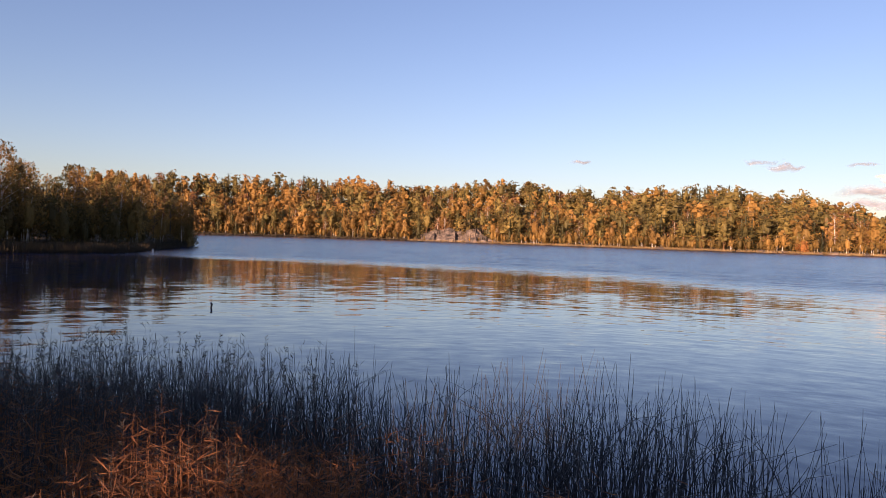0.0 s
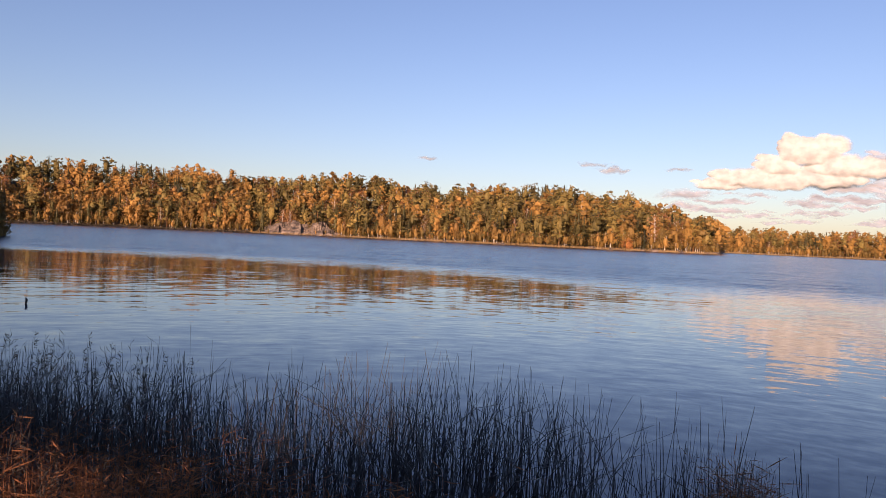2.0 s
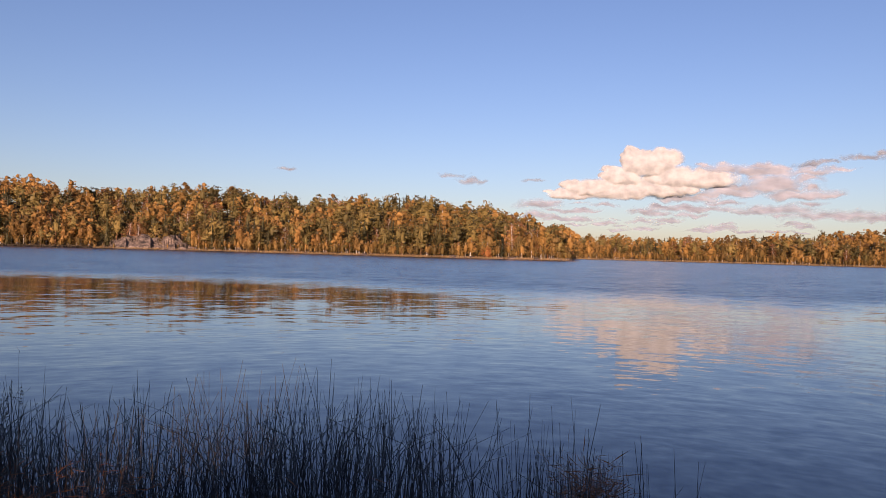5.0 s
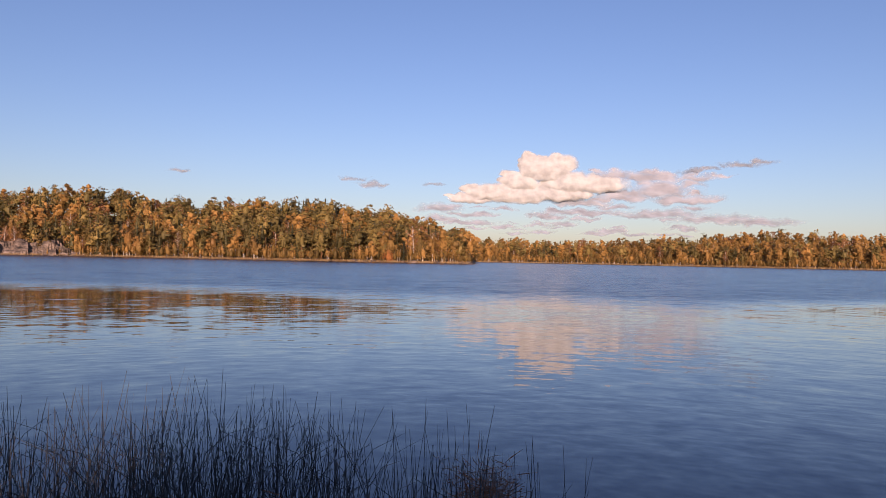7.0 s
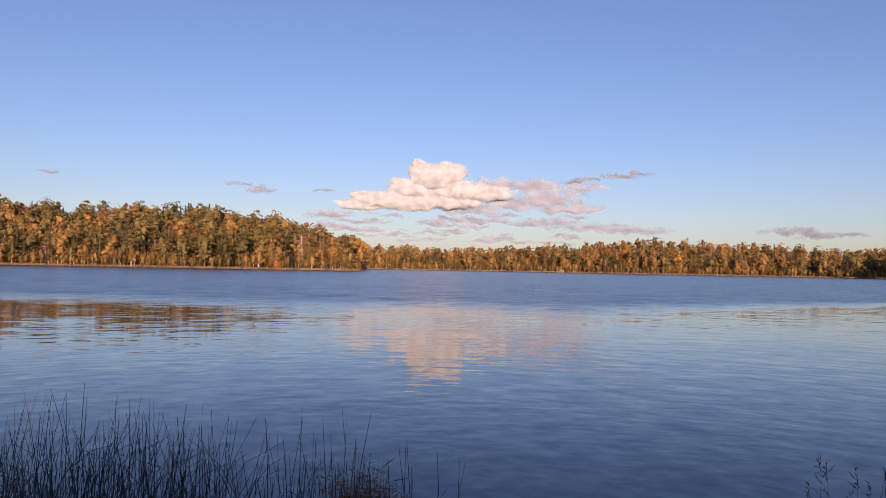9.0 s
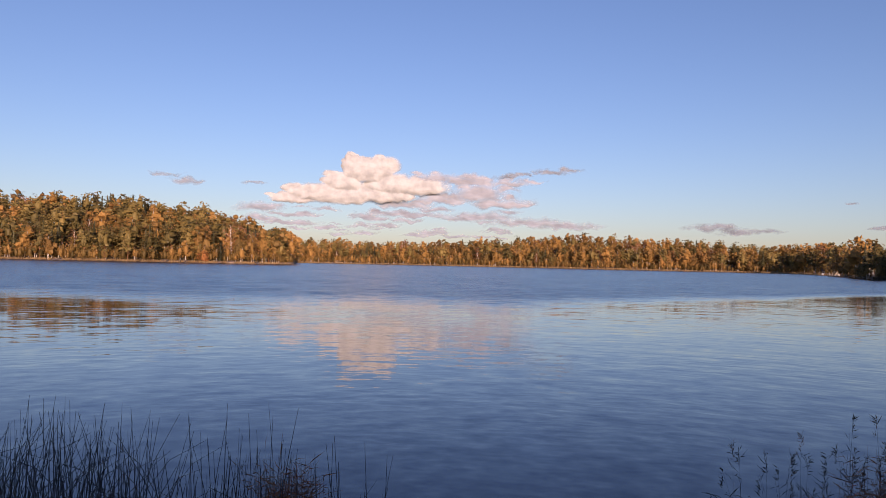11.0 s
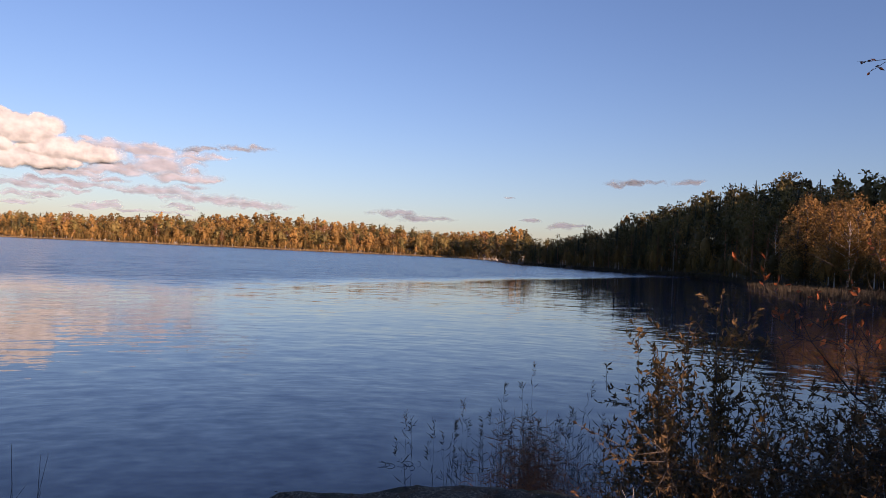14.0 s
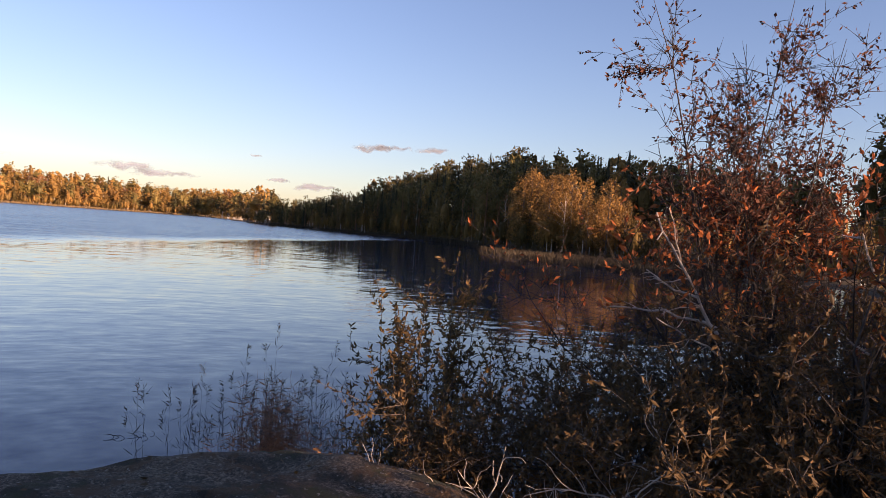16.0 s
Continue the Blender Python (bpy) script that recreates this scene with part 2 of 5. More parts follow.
    d.inputs["Base Color"].default_value = (0.003, 0.0125, 0.045, 1)
    chop = t.nodes.new("ShaderNodeMapRange")
    chop.inputs["To Min"].default_value = 0.03
    chop.inputs["To Max"].default_value = 0.19
    t.links.new(wind.outputs[0], chop.inputs["Value"])
    t.links.new(chop.outputs[0], d.inputs["Roughness"])
    t.links.new(b2.outputs[0], d.inputs["Normal"])
    out = t.nodes.new("ShaderNodeOutputMaterial")
    t.links.new(d.outputs[0], out.inputs[0])
    return m


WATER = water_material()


# ---- mesh helpers ----
rng = np.random.default_rng(7)


def quad_mesh(name, v, f, mats, index=None, smooth=False):
    """A mesh from arrays of vertices and four-cornered faces."""
    me = bpy.data.meshes.new(name)
    n = len(f)
    me.vertices.add(len(v))
    me.vertices.foreach_set("co", np.asarray(v, np.float32).ravel())
    me.loops.add(4 * n)
    me.loops.foreach_set("vertex_index", np.asarray(f, np.int32).ravel())
    me.polygons.add(n)
    me.polygons.foreach_set("loop_start", np.arange(0, 4 * n, 4, dtype=np.int32))
    for m in mats:
        me.materials.append(m)
    if index is not None:
        me.polygons.foreach_set("material_index", np.asarray(index, np.int32))
    me.polygons.foreach_set("use_smooth", np.full(n, smooth))
    me.update(calc_edges=True)
    return me


def join(pieces):
    v, f, n = [], [], 0
    for a, b in pieces:
        v.append(a)
        f.append(b + n)
        n += len(a)
    return np.concatenate(v), np.concatenate(f)


def tube(points, radii, sides=6):
    """A tapered limb along points."""
    p = np.asarray(points, float)
    r = np.asarray(radii, float)
    d = np.gradient(p, axis=0)
    d /= np.linalg.norm(d, axis=1)[:, None] + 1e-9
    ref = np.where(np.abs(d[:, 2:3]) > 0.9, [[1.0, 0, 0]], [[0, 0, 1.0]])
    a = np.cross(d, ref)
    a /= np.linalg.norm(a, axis=1)[:, None] + 1e-9
    b = np.cross(d, a)
    ang = np.arange(sides) * 2 * np.pi / sides
    v = p[:, None] + r[:, None, None] * (np.cos(ang)[None, :, None] * a[:, None] + np.sin(ang)[None, :, None] * b[:, None])
    k = np.arange(len(p) - 1)[:, None] * sides
    i = np.arange(sides)[None]
    j = (i + 1) % sides
    f = np.stack([k + i, k + j, k + sides + j, k + sides + i], -1).reshape(-1, 4)
    return v.reshape(-1, 3), f


def unit(a):
    return a / (np.linalg.norm(a, axis=-1, keepdims=True) + 1e-9)


def leaves(centres, along, length, width, bend=0.25, facing=None):
    """Pointed, slightly folded leaves: one kite of four corners each."""
    c = np.asarray(centres, float)
    n = len(c)
    u = unit(np.asarray(along, float))
    side = rng.normal(size=(n, 3)) if facing is None else unit(facing) + rng.normal(size=(n, 3)) * 0.38
    w = unit(np.cross(u, side))
    nn = np.cross(u, w)
    length = np.broadcast_to(length, n)[:, None]
    width = np.broadcast_to(width, n)[:, None]
    mid = c + u * length * 0.45 + nn * length * bend * rng.uniform(-0.5, 0.5, (n, 1))
    v = np.stack([c, mid + w * width / 2, c + u * length + nn * length * bend * rng.uniform(-1, 1, (n, 1)), mid - w * width / 2], 1)
    return v.reshape(-1, 3), np.arange(4 * n).reshape(n, 4)


def part(name, me, parent, label=""):
    ob = new(name, me)
    ob.parent = parent
    return tagged(ob, label)


def smooth_table(pairs):
    xs, ys = zip(*pairs)
    return lambda b: np.interp(b, xs, ys)


# ---- the lie of the land, by bearing (degrees clockwise from the first view) and distance ----
far_shore = smooth_table([(-180, 3), (-70, 3), (-60, 40), (-45, 75), (-32, 92), (-24, 98), (-21.5, 115), (-19.5, 135), (-19.1, 540), (-10, 530), (-4, 500), (3, 470), (10, 435), (22, 388), (30, 392), (33.0, 402), (33.3, 640), (45, 640), (57, 600), (65, 610), (71.5, 600), (74, 420), (75.5, 295), (82, 215), (87, 192), (92, 150), (97, 122), (105, 108), (115, 90), (125, 60), (133, 3), (180, 3)])
near_edge = smooth_table([(-180, 60), (-70, 60), (-55, 9), (-32, 5.4), (-10, 4.4), (5, 3.4), (40, 3.0), (60, 3.4), (76, 4.6), (90, 6.4), (105, 7.2), (118, 7.6), (133, 30), (145, 60), (180, 60)])
near_height = smooth_table([(-180, 2.0), (-70, 0.9), (-32, 0.35), (0, 0.25), (40, 0.2), (80, 0.3), (105, 0.5), (130, 0.9), (180, 2.0)])
# past bearing 119: an unseen hill added to shade the east woods
skyline = smooth_table([(-70, 6), (-32, 5.4), (-28, 5.1), (-25, 4.4), (-23.5, 3.9), (-20, 4.0), (-19, 4.2), (-14, 4.4), (-7, 4.45), (-1, 4.05), (3, 4.6), (7, 4.5), (11.6, 3.9), (17, 4.3), (21, 4.5), (23.4, 3.85), (26.5, 3.85), (29, 3.0), (31.5, 2.4), (32.8, 1.95), (34, 1.5), (36, 1.85), (40, 1.6), (45, 1.9), (51, 2.25), (55, 2.65), (59, 2.45), (64, 2.3), (68, 1.8), (72, 2.0), (75, 1.75), (77, 1.9), (78.5, 2.2), (81.5, 3.0), (85, 4.1), (89.6, 6.0), (94, 7.1), (98.5, 7.45), (104, 7.45), (109, 7.0), (118.5, 6.3), (122, 13), (124.5, 21), (127.5, 21), (130, 9)])
EYE = 2.8


def bearing(x, y):
    return np.degrees(np.arctan2(x, y))


def ease(a):
    a = np.clip(a, 0, 1)
    return a * a * (3 - 2 * a)


def rise(b):
    """How far behind its shore a wooded slope reaches its full height."""
    return np.where(b < -19.2, 30.0, np.where(b < 33.4, 95.0, np.where(b < 74, 110.0, np.where(b < 119, 75.0, 30.0))))


def tree_height(b):
    return np.where(b < -19.2, 12.0, np.where(b < 33.4, 17.0, np.where(b < 74, 17.0, 16.0)))


def setback(b):
    """The unseen high ground added beyond the cove, for shade, stands well behind its shore."""
    return np.where(b < 119, 0.0, 56.0)


def hill(b):
    d = far_shore(b) + setback(b) + rise(b) * 0.8
    return np.where(b < -18.8, 1.5, np.clip(EYE + d * np.tan(np.radians(skyline(b))) - tree_height(b), 1.0, 46.0))


def ground_height(x, y):
    x, y = np.asarray(x, float), np.asarray(y, float)
    b, r = bearing(x, y), np.hypot(x, y)
    ds, ne = far_shore(b), near_edge(b)
    bed = -2.0
    wob = 0.4 * np.sin(x * 0.07 + 1.3) * np.sin(y * 0.09) + 0.2 * np.sin(x * 0.23) * np.sin(y * 0.19 + 2)
    shore = np.where(r > ds - 6, bed + (2.25) * ease((r - ds + 6) / 7.0), bed)
    slope = ease((r - ds - 2 - setback(b)) / rise(b)) * hill(b)
    land = shore + np.where(r > ds, slope + wob * ease((r - ds) / 20), 0)
    land = np.where((b < -19.0) & (b > -34) & (r > ds + 45), land - 4.5 * ease((r - ds - 45) / 25) + 34 * ease((r - 520) / 120), land)
    back = np.where((b > 133) | (b < -70), ease((r - 8) / 70) * 9.0, 0)
    near = near_height(b) + back + 0.06 * np.sin(x * 2.1) * np.sin(y * 1.7)
    k = ease((r - ne + 0.3) / 1.6)
    inner = near * (1 - k) + bed * k
    return np.where((r > ds - 6) & (ds > 8), np.maximum(land, inner), inner)


def build_ground():
    bs = np.concatenate([np.arange(-60, 130, 0.75), np.arange(130, 300, 2.0)])
    rs = np.concatenate([np.linspace(0.05, 12, 40), np.geomspace(12.5, 900, 90), np.geomspace(950, 4600, 10)])
    bb, rr = np.meshgrid(np.radians(bs), rs)
    x, y = rr * np.sin(bb), rr * np.cos(bb)
    z = ground_height(x, y)
    v = np.stack([x, y, z], -1).reshape(-1, 3)
    n = len(bs)
    k = np.arange(len(rs) - 1)[:, None] * n
    i = np.arange(n)[None]
    j = (i + 1) % n
    f = np.stack([k + i, k + n + i, k + n + j, k + j], -1).reshape(-1, 4)
    f = f[:, ::-1]
    me = quad_mesh("ground", v, f, [SOIL], smooth=True)
    tagged(new("ground", me), "brown forest floor and lake bed under leaf litter", "ground", kind="structure")


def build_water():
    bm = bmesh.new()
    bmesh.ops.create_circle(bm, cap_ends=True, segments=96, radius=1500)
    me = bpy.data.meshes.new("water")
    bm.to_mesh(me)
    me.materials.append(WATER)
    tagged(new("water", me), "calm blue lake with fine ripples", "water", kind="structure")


build_ground()
build_water()


# ---- trees ----
knots = np.random.default_rng(31)


def lump(centre, radii, sides=6, rings=4, rough=0.22, dice=None):
    """A ragged clump of foliage: an uneven closed hull."""
    th = np.linspace(0.02, math.pi - 0.02, rings)
    ph = np.arange(sides) * 2 * math.pi / sides
    v = np.stack([np.outer(np.sin(th), np.cos(ph)), np.outer(np.sin(th), np.sin(ph)), np.outer(np.cos(th), np.ones(sides))], -1)
    v = v * (1 + rough * (dice or rng).normal(size=v.shape[:2]))[..., None] * np.asarray(radii) + np.asarray(centre)
    k = np.arange(rings - 1)[:, None] * sides
    i = np.arange(sides)[None]
    j = (i + 1) % sides
    f = np.stack([k + i, k + sides + i, k + sides + j, k + j], -1).reshape(-1, 4)
    return v.reshape(-1, 3), f


def dense_spruce(h, n, size):
    """A close-grown spruce down to the ground, broad and opaque."""
    trunk = tube([(0, 0, -0.6), (0, 0, h * 0.5), (0, 0, h)], [0.016 * h, 0.010 * h, 0.01], 5)
    return trunk, join([cone_hull(h, rng.uniform(0.17, 0.24), 8, 7, 0.88), needle_sprays(h, 0.2, n, size, 9)])


def cone_hull(h, wide, tiers, sides, inner):
    """The dark heart of a spruce: a stepped cone."""
    v = []
    for k in range(tiers):
        z0, z1 = h * (0.08 + 0.9 * k / tiers), h * (0.08 + 0.9 * (k + 0.72) / tiers)
        for z, g in ((z0, 1.0), (z1, 0.6)):
            rad = h * wide * (1 - z / h) ** 0.85 * g * inner + 0.04
            ph = np.arange(sides) * 2 * math.pi / sides + k
            rr = rad * (1 + 0.2 * rng.normal(size=sides))
            v.append(np.stack([np.cos(ph) * rr, np.sin(ph) * rr, np.full(sides, z) - 0.15 * rr], 1))
    v.append(np.stack([np.zeros(sides), np.zeros(sides), np.full(sides, h * 0.92)], 1))
    kk = np.arange(len(v) - 1)[:, None] * sides
    i = np.arange(sides)[None]
    j = (i + 1) % sides
    return np.concatenate(v), np.stack([kk + i, kk + j, kk + sides + j, kk + sides + i], -1).reshape(-1, 4)


def needle_sprays(h, wide, n, size, tiers):
    """Drooping boughs in tiers: each tier is widest at its foot."""
    u = 0.97 * (1 - (1 - rng.uniform(0, 1, n)) ** 0.66)
    step = u * tiers + 0.3 * np.sin(u * 40)
    saw = 1.15 - 0.6 * (step - np.floor(step))
    a = rng.uniform(0, 6.283, n)
    lobe = 1 + 0.22 * np.sin(a * 5 + np.floor(step) * 1.9)
    rad = (h * wide * (1 - u) ** 0.62 * saw * lobe + 0.08) * np.sqrt(rng.uniform(0.25, 1.1, n))
    c = np.stack([np.cos(a) * rad, np.sin(a) * rad, h * (0.06 + 0.92 * u) - 0.22 * rad], 1)
    way = np.stack([np.cos(a), np.sin(a), np.full(n, -0.35)], 1) + rng.normal(size=(n, 3)) * 0.3
    way[u > 0.97] = (0, 0, 0.7)
    taper = 0.45 + 0.55 * np.clip((1 - u) / 0.5, 0, 1)
    face = np.stack([np.cos(a), np.sin(a), np.full(n, 0.5)], 1)
    return leaves(c, way, size * taper * rng.uniform(0.9, 1.7, n), size * taper * rng.uniform(0.4, 0.75, n), facing=face)


def sprays(n, clumps, axis, size, up, inner=0.45):
    """Leafy sprays through the outer part of each clump, turned outwards."""
    area = np.array([r[0] * r[2] for _, r in clumps])
    which = rng.choice(len(clumps), n, p=area / area.sum())
    c0 = np.array([c for c, _ in clumps])[which]
    r0 = np.array([r for _, r in clumps])[which]
    d = unit(rng.normal(size=(n, 3)))
    c = c0 + d * r0 * rng.uniform(inner, 1.0, (n, 1)) ** 0.6 * (1 + 0.12 * rng.normal(size=(n, 1)))
    out = unit((c - np.asarray(axis)) * (1, 1, 0.6))
    return leaves(c, rng.normal(size=(n, 3)) + (0, 0, up), size * rng.uniform(0.7, 1.5, n), size * rng.uniform(0.5, 0.95, n), facing=d * 0.6 + out)


def spruce(h, n, size):
    """Trunk and narrow crown of a spruce, tier over tier."""
    wide = rng.uniform(0.14, 0.195)
    trunk = tube([(0, 0, -0.6), (0, 0, h * 0.5), (0, 0, h * 0.93)], [0.012 * h, 0.008 * h, 0.01], 5)
    fine = n > 900
    return trunk, join([cone_hull(h, wide, 12 if fine else 6, 9 if fine else 5, 0.5), needle_sprays(h, wide, int(n * 1.15), size, 19 if fine else 11)])


def crown_of(h, n, size, clumps, mid, heart, up):
    """Clumps of sprays about one dim heart."""
    leafy = sprays(n, clumps, mid, size, up)
    if n > 900:
        return leafy
    solid = [lump(c, np.array(r) * 0.85, 5, 4, 0.25, knots) for c, r in clumps[1::3]] if size > 0.65 and n > 100 else []
    return join([lump(mid, heart, 8, 7, 0.07)] + solid + [leafy])


def pine(h, n, size):
    """A pine: long bare stem, tufted crown of flat clumps on a few limbs."""
    lean = rng.normal(size=2) * 0.018 * h
    pieces = [tube([(0, 0, -0.6), (lean[0] * 0.3, lean[1] * 0.3, h * 0.5), (lean[0], lean[1], h * 0.95)], [0.014 * h, 0.010 * h, 0.02], 5)]
    k = 26 if n > 900 else 13
    full = size > 0.65
    low, span = rng.uniform(0.30, 0.48) * (0.62 if full else 1.0), rng.uniform(0.14, 0.19)
    cl = []
    for i in range(k):
        u = (i + 0.5) / k
        z = h * (low + (0.95 - low) * u)
        a = i * 2.4 + rng.uniform(0, 1.2)
        rad = h * span * math.sin(math.pi * (0.28 + 0.68 * u)) ** 0.8 * rng.uniform(0.45, 1.1)
        c = np.array([lean[0] * u + math.cos(a) * rad, lean[1] * u + math.sin(a) * rad, z])
        if n > 300:
            pieces.append(tube([(lean[0] * u * 0.8, lean[1] * u * 0.8, z - 0.05 * h), c], [0.0035 * h, 0.0015 * h], 3))
        g = h * rng.uniform(0.055, 0.09) * (1.15 - 0.3 * u) * (0.85 if k > 20 else 1.1)
        cl.append((c, (g, g, g * 0.62)))
    mid = (lean[0] * 0.6, lean[1] * 0.6, h * (low + 0.55 * (0.95 - low)))
    heart = 0.36 if full else 0.26
    return join(pieces), crown_of(h, n, size, cl, mid, (h * span * heart, h * span * heart, h * (0.95 - low) * 0.75 * heart), 0.5)


def broadleaf(h, n, size, spread=0.17, low=0.2):
    """Birch, aspen or alder: forking stem, ragged oval crown of many clumps."""
    lean = rng.normal(size=2) * 0.03 * h
    pieces = [tube([(0, 0, -0.6), (lean[0] * 0.4, lean[1] * 0.4, h * 0.45), (lean[0], lean[1], h * 0.93)], [0.011 * h, 0.008 * h, 0.015], 5)]
    k = 34 if n > 900 else 17
    cl = []
    for i in range(k):
        u = (i + 0.5) / k
        z = h * (low + 0.03 + (0.93 - low) * u)
        a = i * 2.4 + rng.uniform(0, 1.2)
        rad = h * spread * math.sin(math.pi * (0.2 + 0.74 * u)) ** 0.8 * rng.uniform(0.35, 1.08)
        c = np.array([lean[0] * u + math.cos(a) * rad, lean[1] * u + math.sin(a) * rad, z])
        if n > 300:
            pieces.append(tube([(lean[0] * u * 0.7, lean[1] * u * 0.7, z - 0.11 * h), c], [0.0035 * h, 0.0012 * h], 3))
        g = h * rng.uniform(0.055, 0.095) * (1.15 - 0.35 * u) * (0.85 if k > 20 else 1.15)
        cl.append((c, (g, g, g * 1.1)))
    mid = (lean[0] * 0.5, lean[1] * 0.5, h * (low + 0.46 * (0.95 - low)))
    return join(pieces), crown_of(h, n, size, cl, mid, (h * spread * 0.40, h * spread * 0.40, h * (0.95 - low) * 0.30), -0.3)


def thin_crown(h, n, size):
    """A half-bare birch: fine limbs with scattered leaves and no full clumps."""
    m = max(301, int(n * 0.55))
    trunk, crown = broadleaf(h, m, size * 0.8, 0.15, 0.25)
    return trunk, (crown[0], crown[1][-m:])


KINDS = {
    "spruce": (lambda n, s: spruce(17, n, s), BARK, SPRUCE, "dark green spruce tree with drooping boughs"),
    "pine": (lambda n, s: pine(16, n, s), PINEBARK, PINE, "tall green pine with a bare reddish trunk"),
    "birch": (lambda n, s: broadleaf(15, n, s, 0.19, 0.2), BIRCHBARK, BIRCH, "slender birch in yellow autumn leaf"),
    "aspen": (lambda n, s: broadleaf(15, n, s, 0.225, 0.16), BARK, ASPEN, "aspen in orange autumn leaf"),
    "alder": (lambda n, s: broadleaf(13, n, s, 0.23, 0.06), BARK, OLIVE, "olive-green leafy alder tree by the water"),
    "bare": (lambda n, s: thin_crown(15, n, s), BIRCHBARK, BROWN, "half-bare brownish birch with thin crown"),
}
ORDER = list(KINDS)
# mixes: spruce, pine, birch, aspen, alder, bare
MIX_POINT = [0.20, 0.46, 0.14, 0.06, 0.08, 0.06]
MIX_BAY = [0.26, 0.24, 0.10, 0.30, 0.04, 0.06]
MIX_FAR = [0.05, 0.24, 0.36, 0.07, 0.24, 0.04]
MIX_EAST = [0.24, 0.46, 0.03, 0.02, 0.22, 0.03]


def prototypes(n, size, each):
    return {k: [KINDS[k][0](n, size) for _ in range(each)] for k in ORDER}


def sow(b0, b1, spacing, depth, jitter=0.45):
    """Places for trees between two bearings, from the shore back to a depth."""
    spots = []
    r_hi = max(far_shore(b) for b in np.linspace(b0, b1, 80)) + depth
    r_lo = min(far_shore(b) for b in np.linspace(b0, b1, 80))
    for r in np.arange(r_lo, r_hi, spacing):
        step = math.degrees(spacing / r)
        for b in np.arange(b0 + rng.uniform(0, step), b1, step):
            bb = b + rng.uniform(-jitter, jitter) * step
            rr = r + rng.uniform(-jitter, jitter) * spacing
            d = rr - far_shore(bb)
            if 2.5 < d < depth:
                spots.append((bb, rr, d))
    return spots


def pick(mix, b, r):
    """Species come in groves: a slow pattern over the plan shifts the mix."""
    x, y = r * math.sin(math.radians(b)), r * math.cos(math.radians(b))
    w = np.array(mix, float)
    g = noise.noise(Vector((x / 28, y / 28, 3.0)))
    h = noise.noise(Vector((x / 22, y / 22, 9.0)))
    w[:2] *= math.exp(2.2 * g)
    w[2:4] *= math.exp(-2.0 * g + 1.2 * h)
    w[5] *= math.exp(-2.0 * h)
    return ORDER[rng.choice(6, p=w / w.sum())]


def stature(b):
    """Trees are lower on the point at the lake's end."""
    return float(np.interp(b, [75, 77, 80, 84, 88], [1.0, 0.62, 0.76, 0.95, 1.0]))


def grow_woodland(name, label, spots, protos, mix, scale, low=None, deep=None, girth=1.0):
    vs, fs, ms, ts, n = [], [], [], [], 0
    mats = [BARK, PINEBARK, BIRCHBARK, SPRUCE, PINE, BIRCH, ASPEN, OLIVE, BROWN]
    for b, r, d in spots:
        k = pick(mix, b, r)
        pool = (deep or protos)[k] if d > 38 else protos[k]
        trunk, crown = pool[rng.integers(len(pool))]
        s = scale * rng.uniform(0.78, 1.1) * (0.72 if d < 6 else 1.0) * (0.92 if k == "spruce" else 1.0) * stature(b)
        if d < 0:
            k = "alder" if rng.uniform() < 0.6 else "birch"
            trunk, crown = (low or protos)[k][rng.integers(len((low or protos)[k]))]
            s = scale * rng.uniform(0.28, 0.56)
        a = rng.uniform(0, 6.283)
        x, y = r * math.sin(math.radians(b)), r * math.cos(math.radians(b))
        z = float(ground_height(x, y))
        m = np.array([[math.cos(a), -math.sin(a), 0], [math.sin(a), math.cos(a), 0], [0, 0, rng.uniform(0.92, 1.08)]]) * s
        m[:, :2] *= girth * (0.82 if k == "spruce" else 1.0)
        tone = rng.uniform(-0.36, 0.26)
        for (v, f), mat in ((trunk, KINDS[k][1]), (crown, KINDS[k][2])):
            vs.append(v @ m.T + (x, y, z))
            fs.append(f + n)
            ms.append(np.full(len(f), mats.index(mat)))
            ts.append(np.full(len(f), tone))
            n += len(v)
    me = quad_mesh(name, np.concatenate(vs), np.concatenate(fs), mats, np.concatenate(ms))
    me.attributes.new("tone", "FLOAT", "FACE").data.foreach_set("value", np.concatenate(ts).astype(np.float32))
    tagged(new(name, me), label, "woodland", kind="stuff")


def plant(spots, protos, mix, scale, group, vary=(0.75, 1.1)):
    """Single trees, each with its trunk and crown."""
    made = {}
    for b, r, d in spots:
        k = pick(mix, b, r) if isinstance(mix, list) else mix
        i = int(rng.integers(len(protos[k])))
        if (k, i) not in made:
            trunk, crown = protos[k][i]
            made[k, i] = (quad_mesh("trunk", *trunk, [KINDS[k][1]], smooth=True), quad_mesh("crown", *crown, [KINDS[k][2]]))
        x, y = r * math.sin(math.radians(b)), r * math.cos(math.radians(b))
        name = {"alder": "alder_tree", "bare": "birch_tree", "birch": "birch_tree"}.get(k, k + "_tree")
        root = new(name)
        s = scale * rng.uniform(*vary) * stature(b)
        root.matrix_world = pose(x, y, float(ground_height(x, y)), 0, 0, rng.uniform(0, 360)) @ Matrix.Diagonal((s, s, s * rng.uniform(0.92, 1.1), 1))
        tagged(root, KINDS[k][3], "tree", group)
        part("trunk", made[k, i][0], root)
        part("crown", made[k, i][1], root)


far_protos = prototypes(300, 0.68, 7)
dim_protos = prototypes(125, 1.02, 6)
low_protos = prototypes(60, 1.0, 4)
mid_protos = prototypes(1500, 0.34, 3)
mid_low = prototypes(150, 0.7, 3)


def under(b0, b1, count, depth):
    """Places for low growth at the wood's edge."""
    return [(b, float(far_shore(b)) + rng.uniform(1.5, depth), -1.0) for b in rng.uniform(b0, b1, count)]


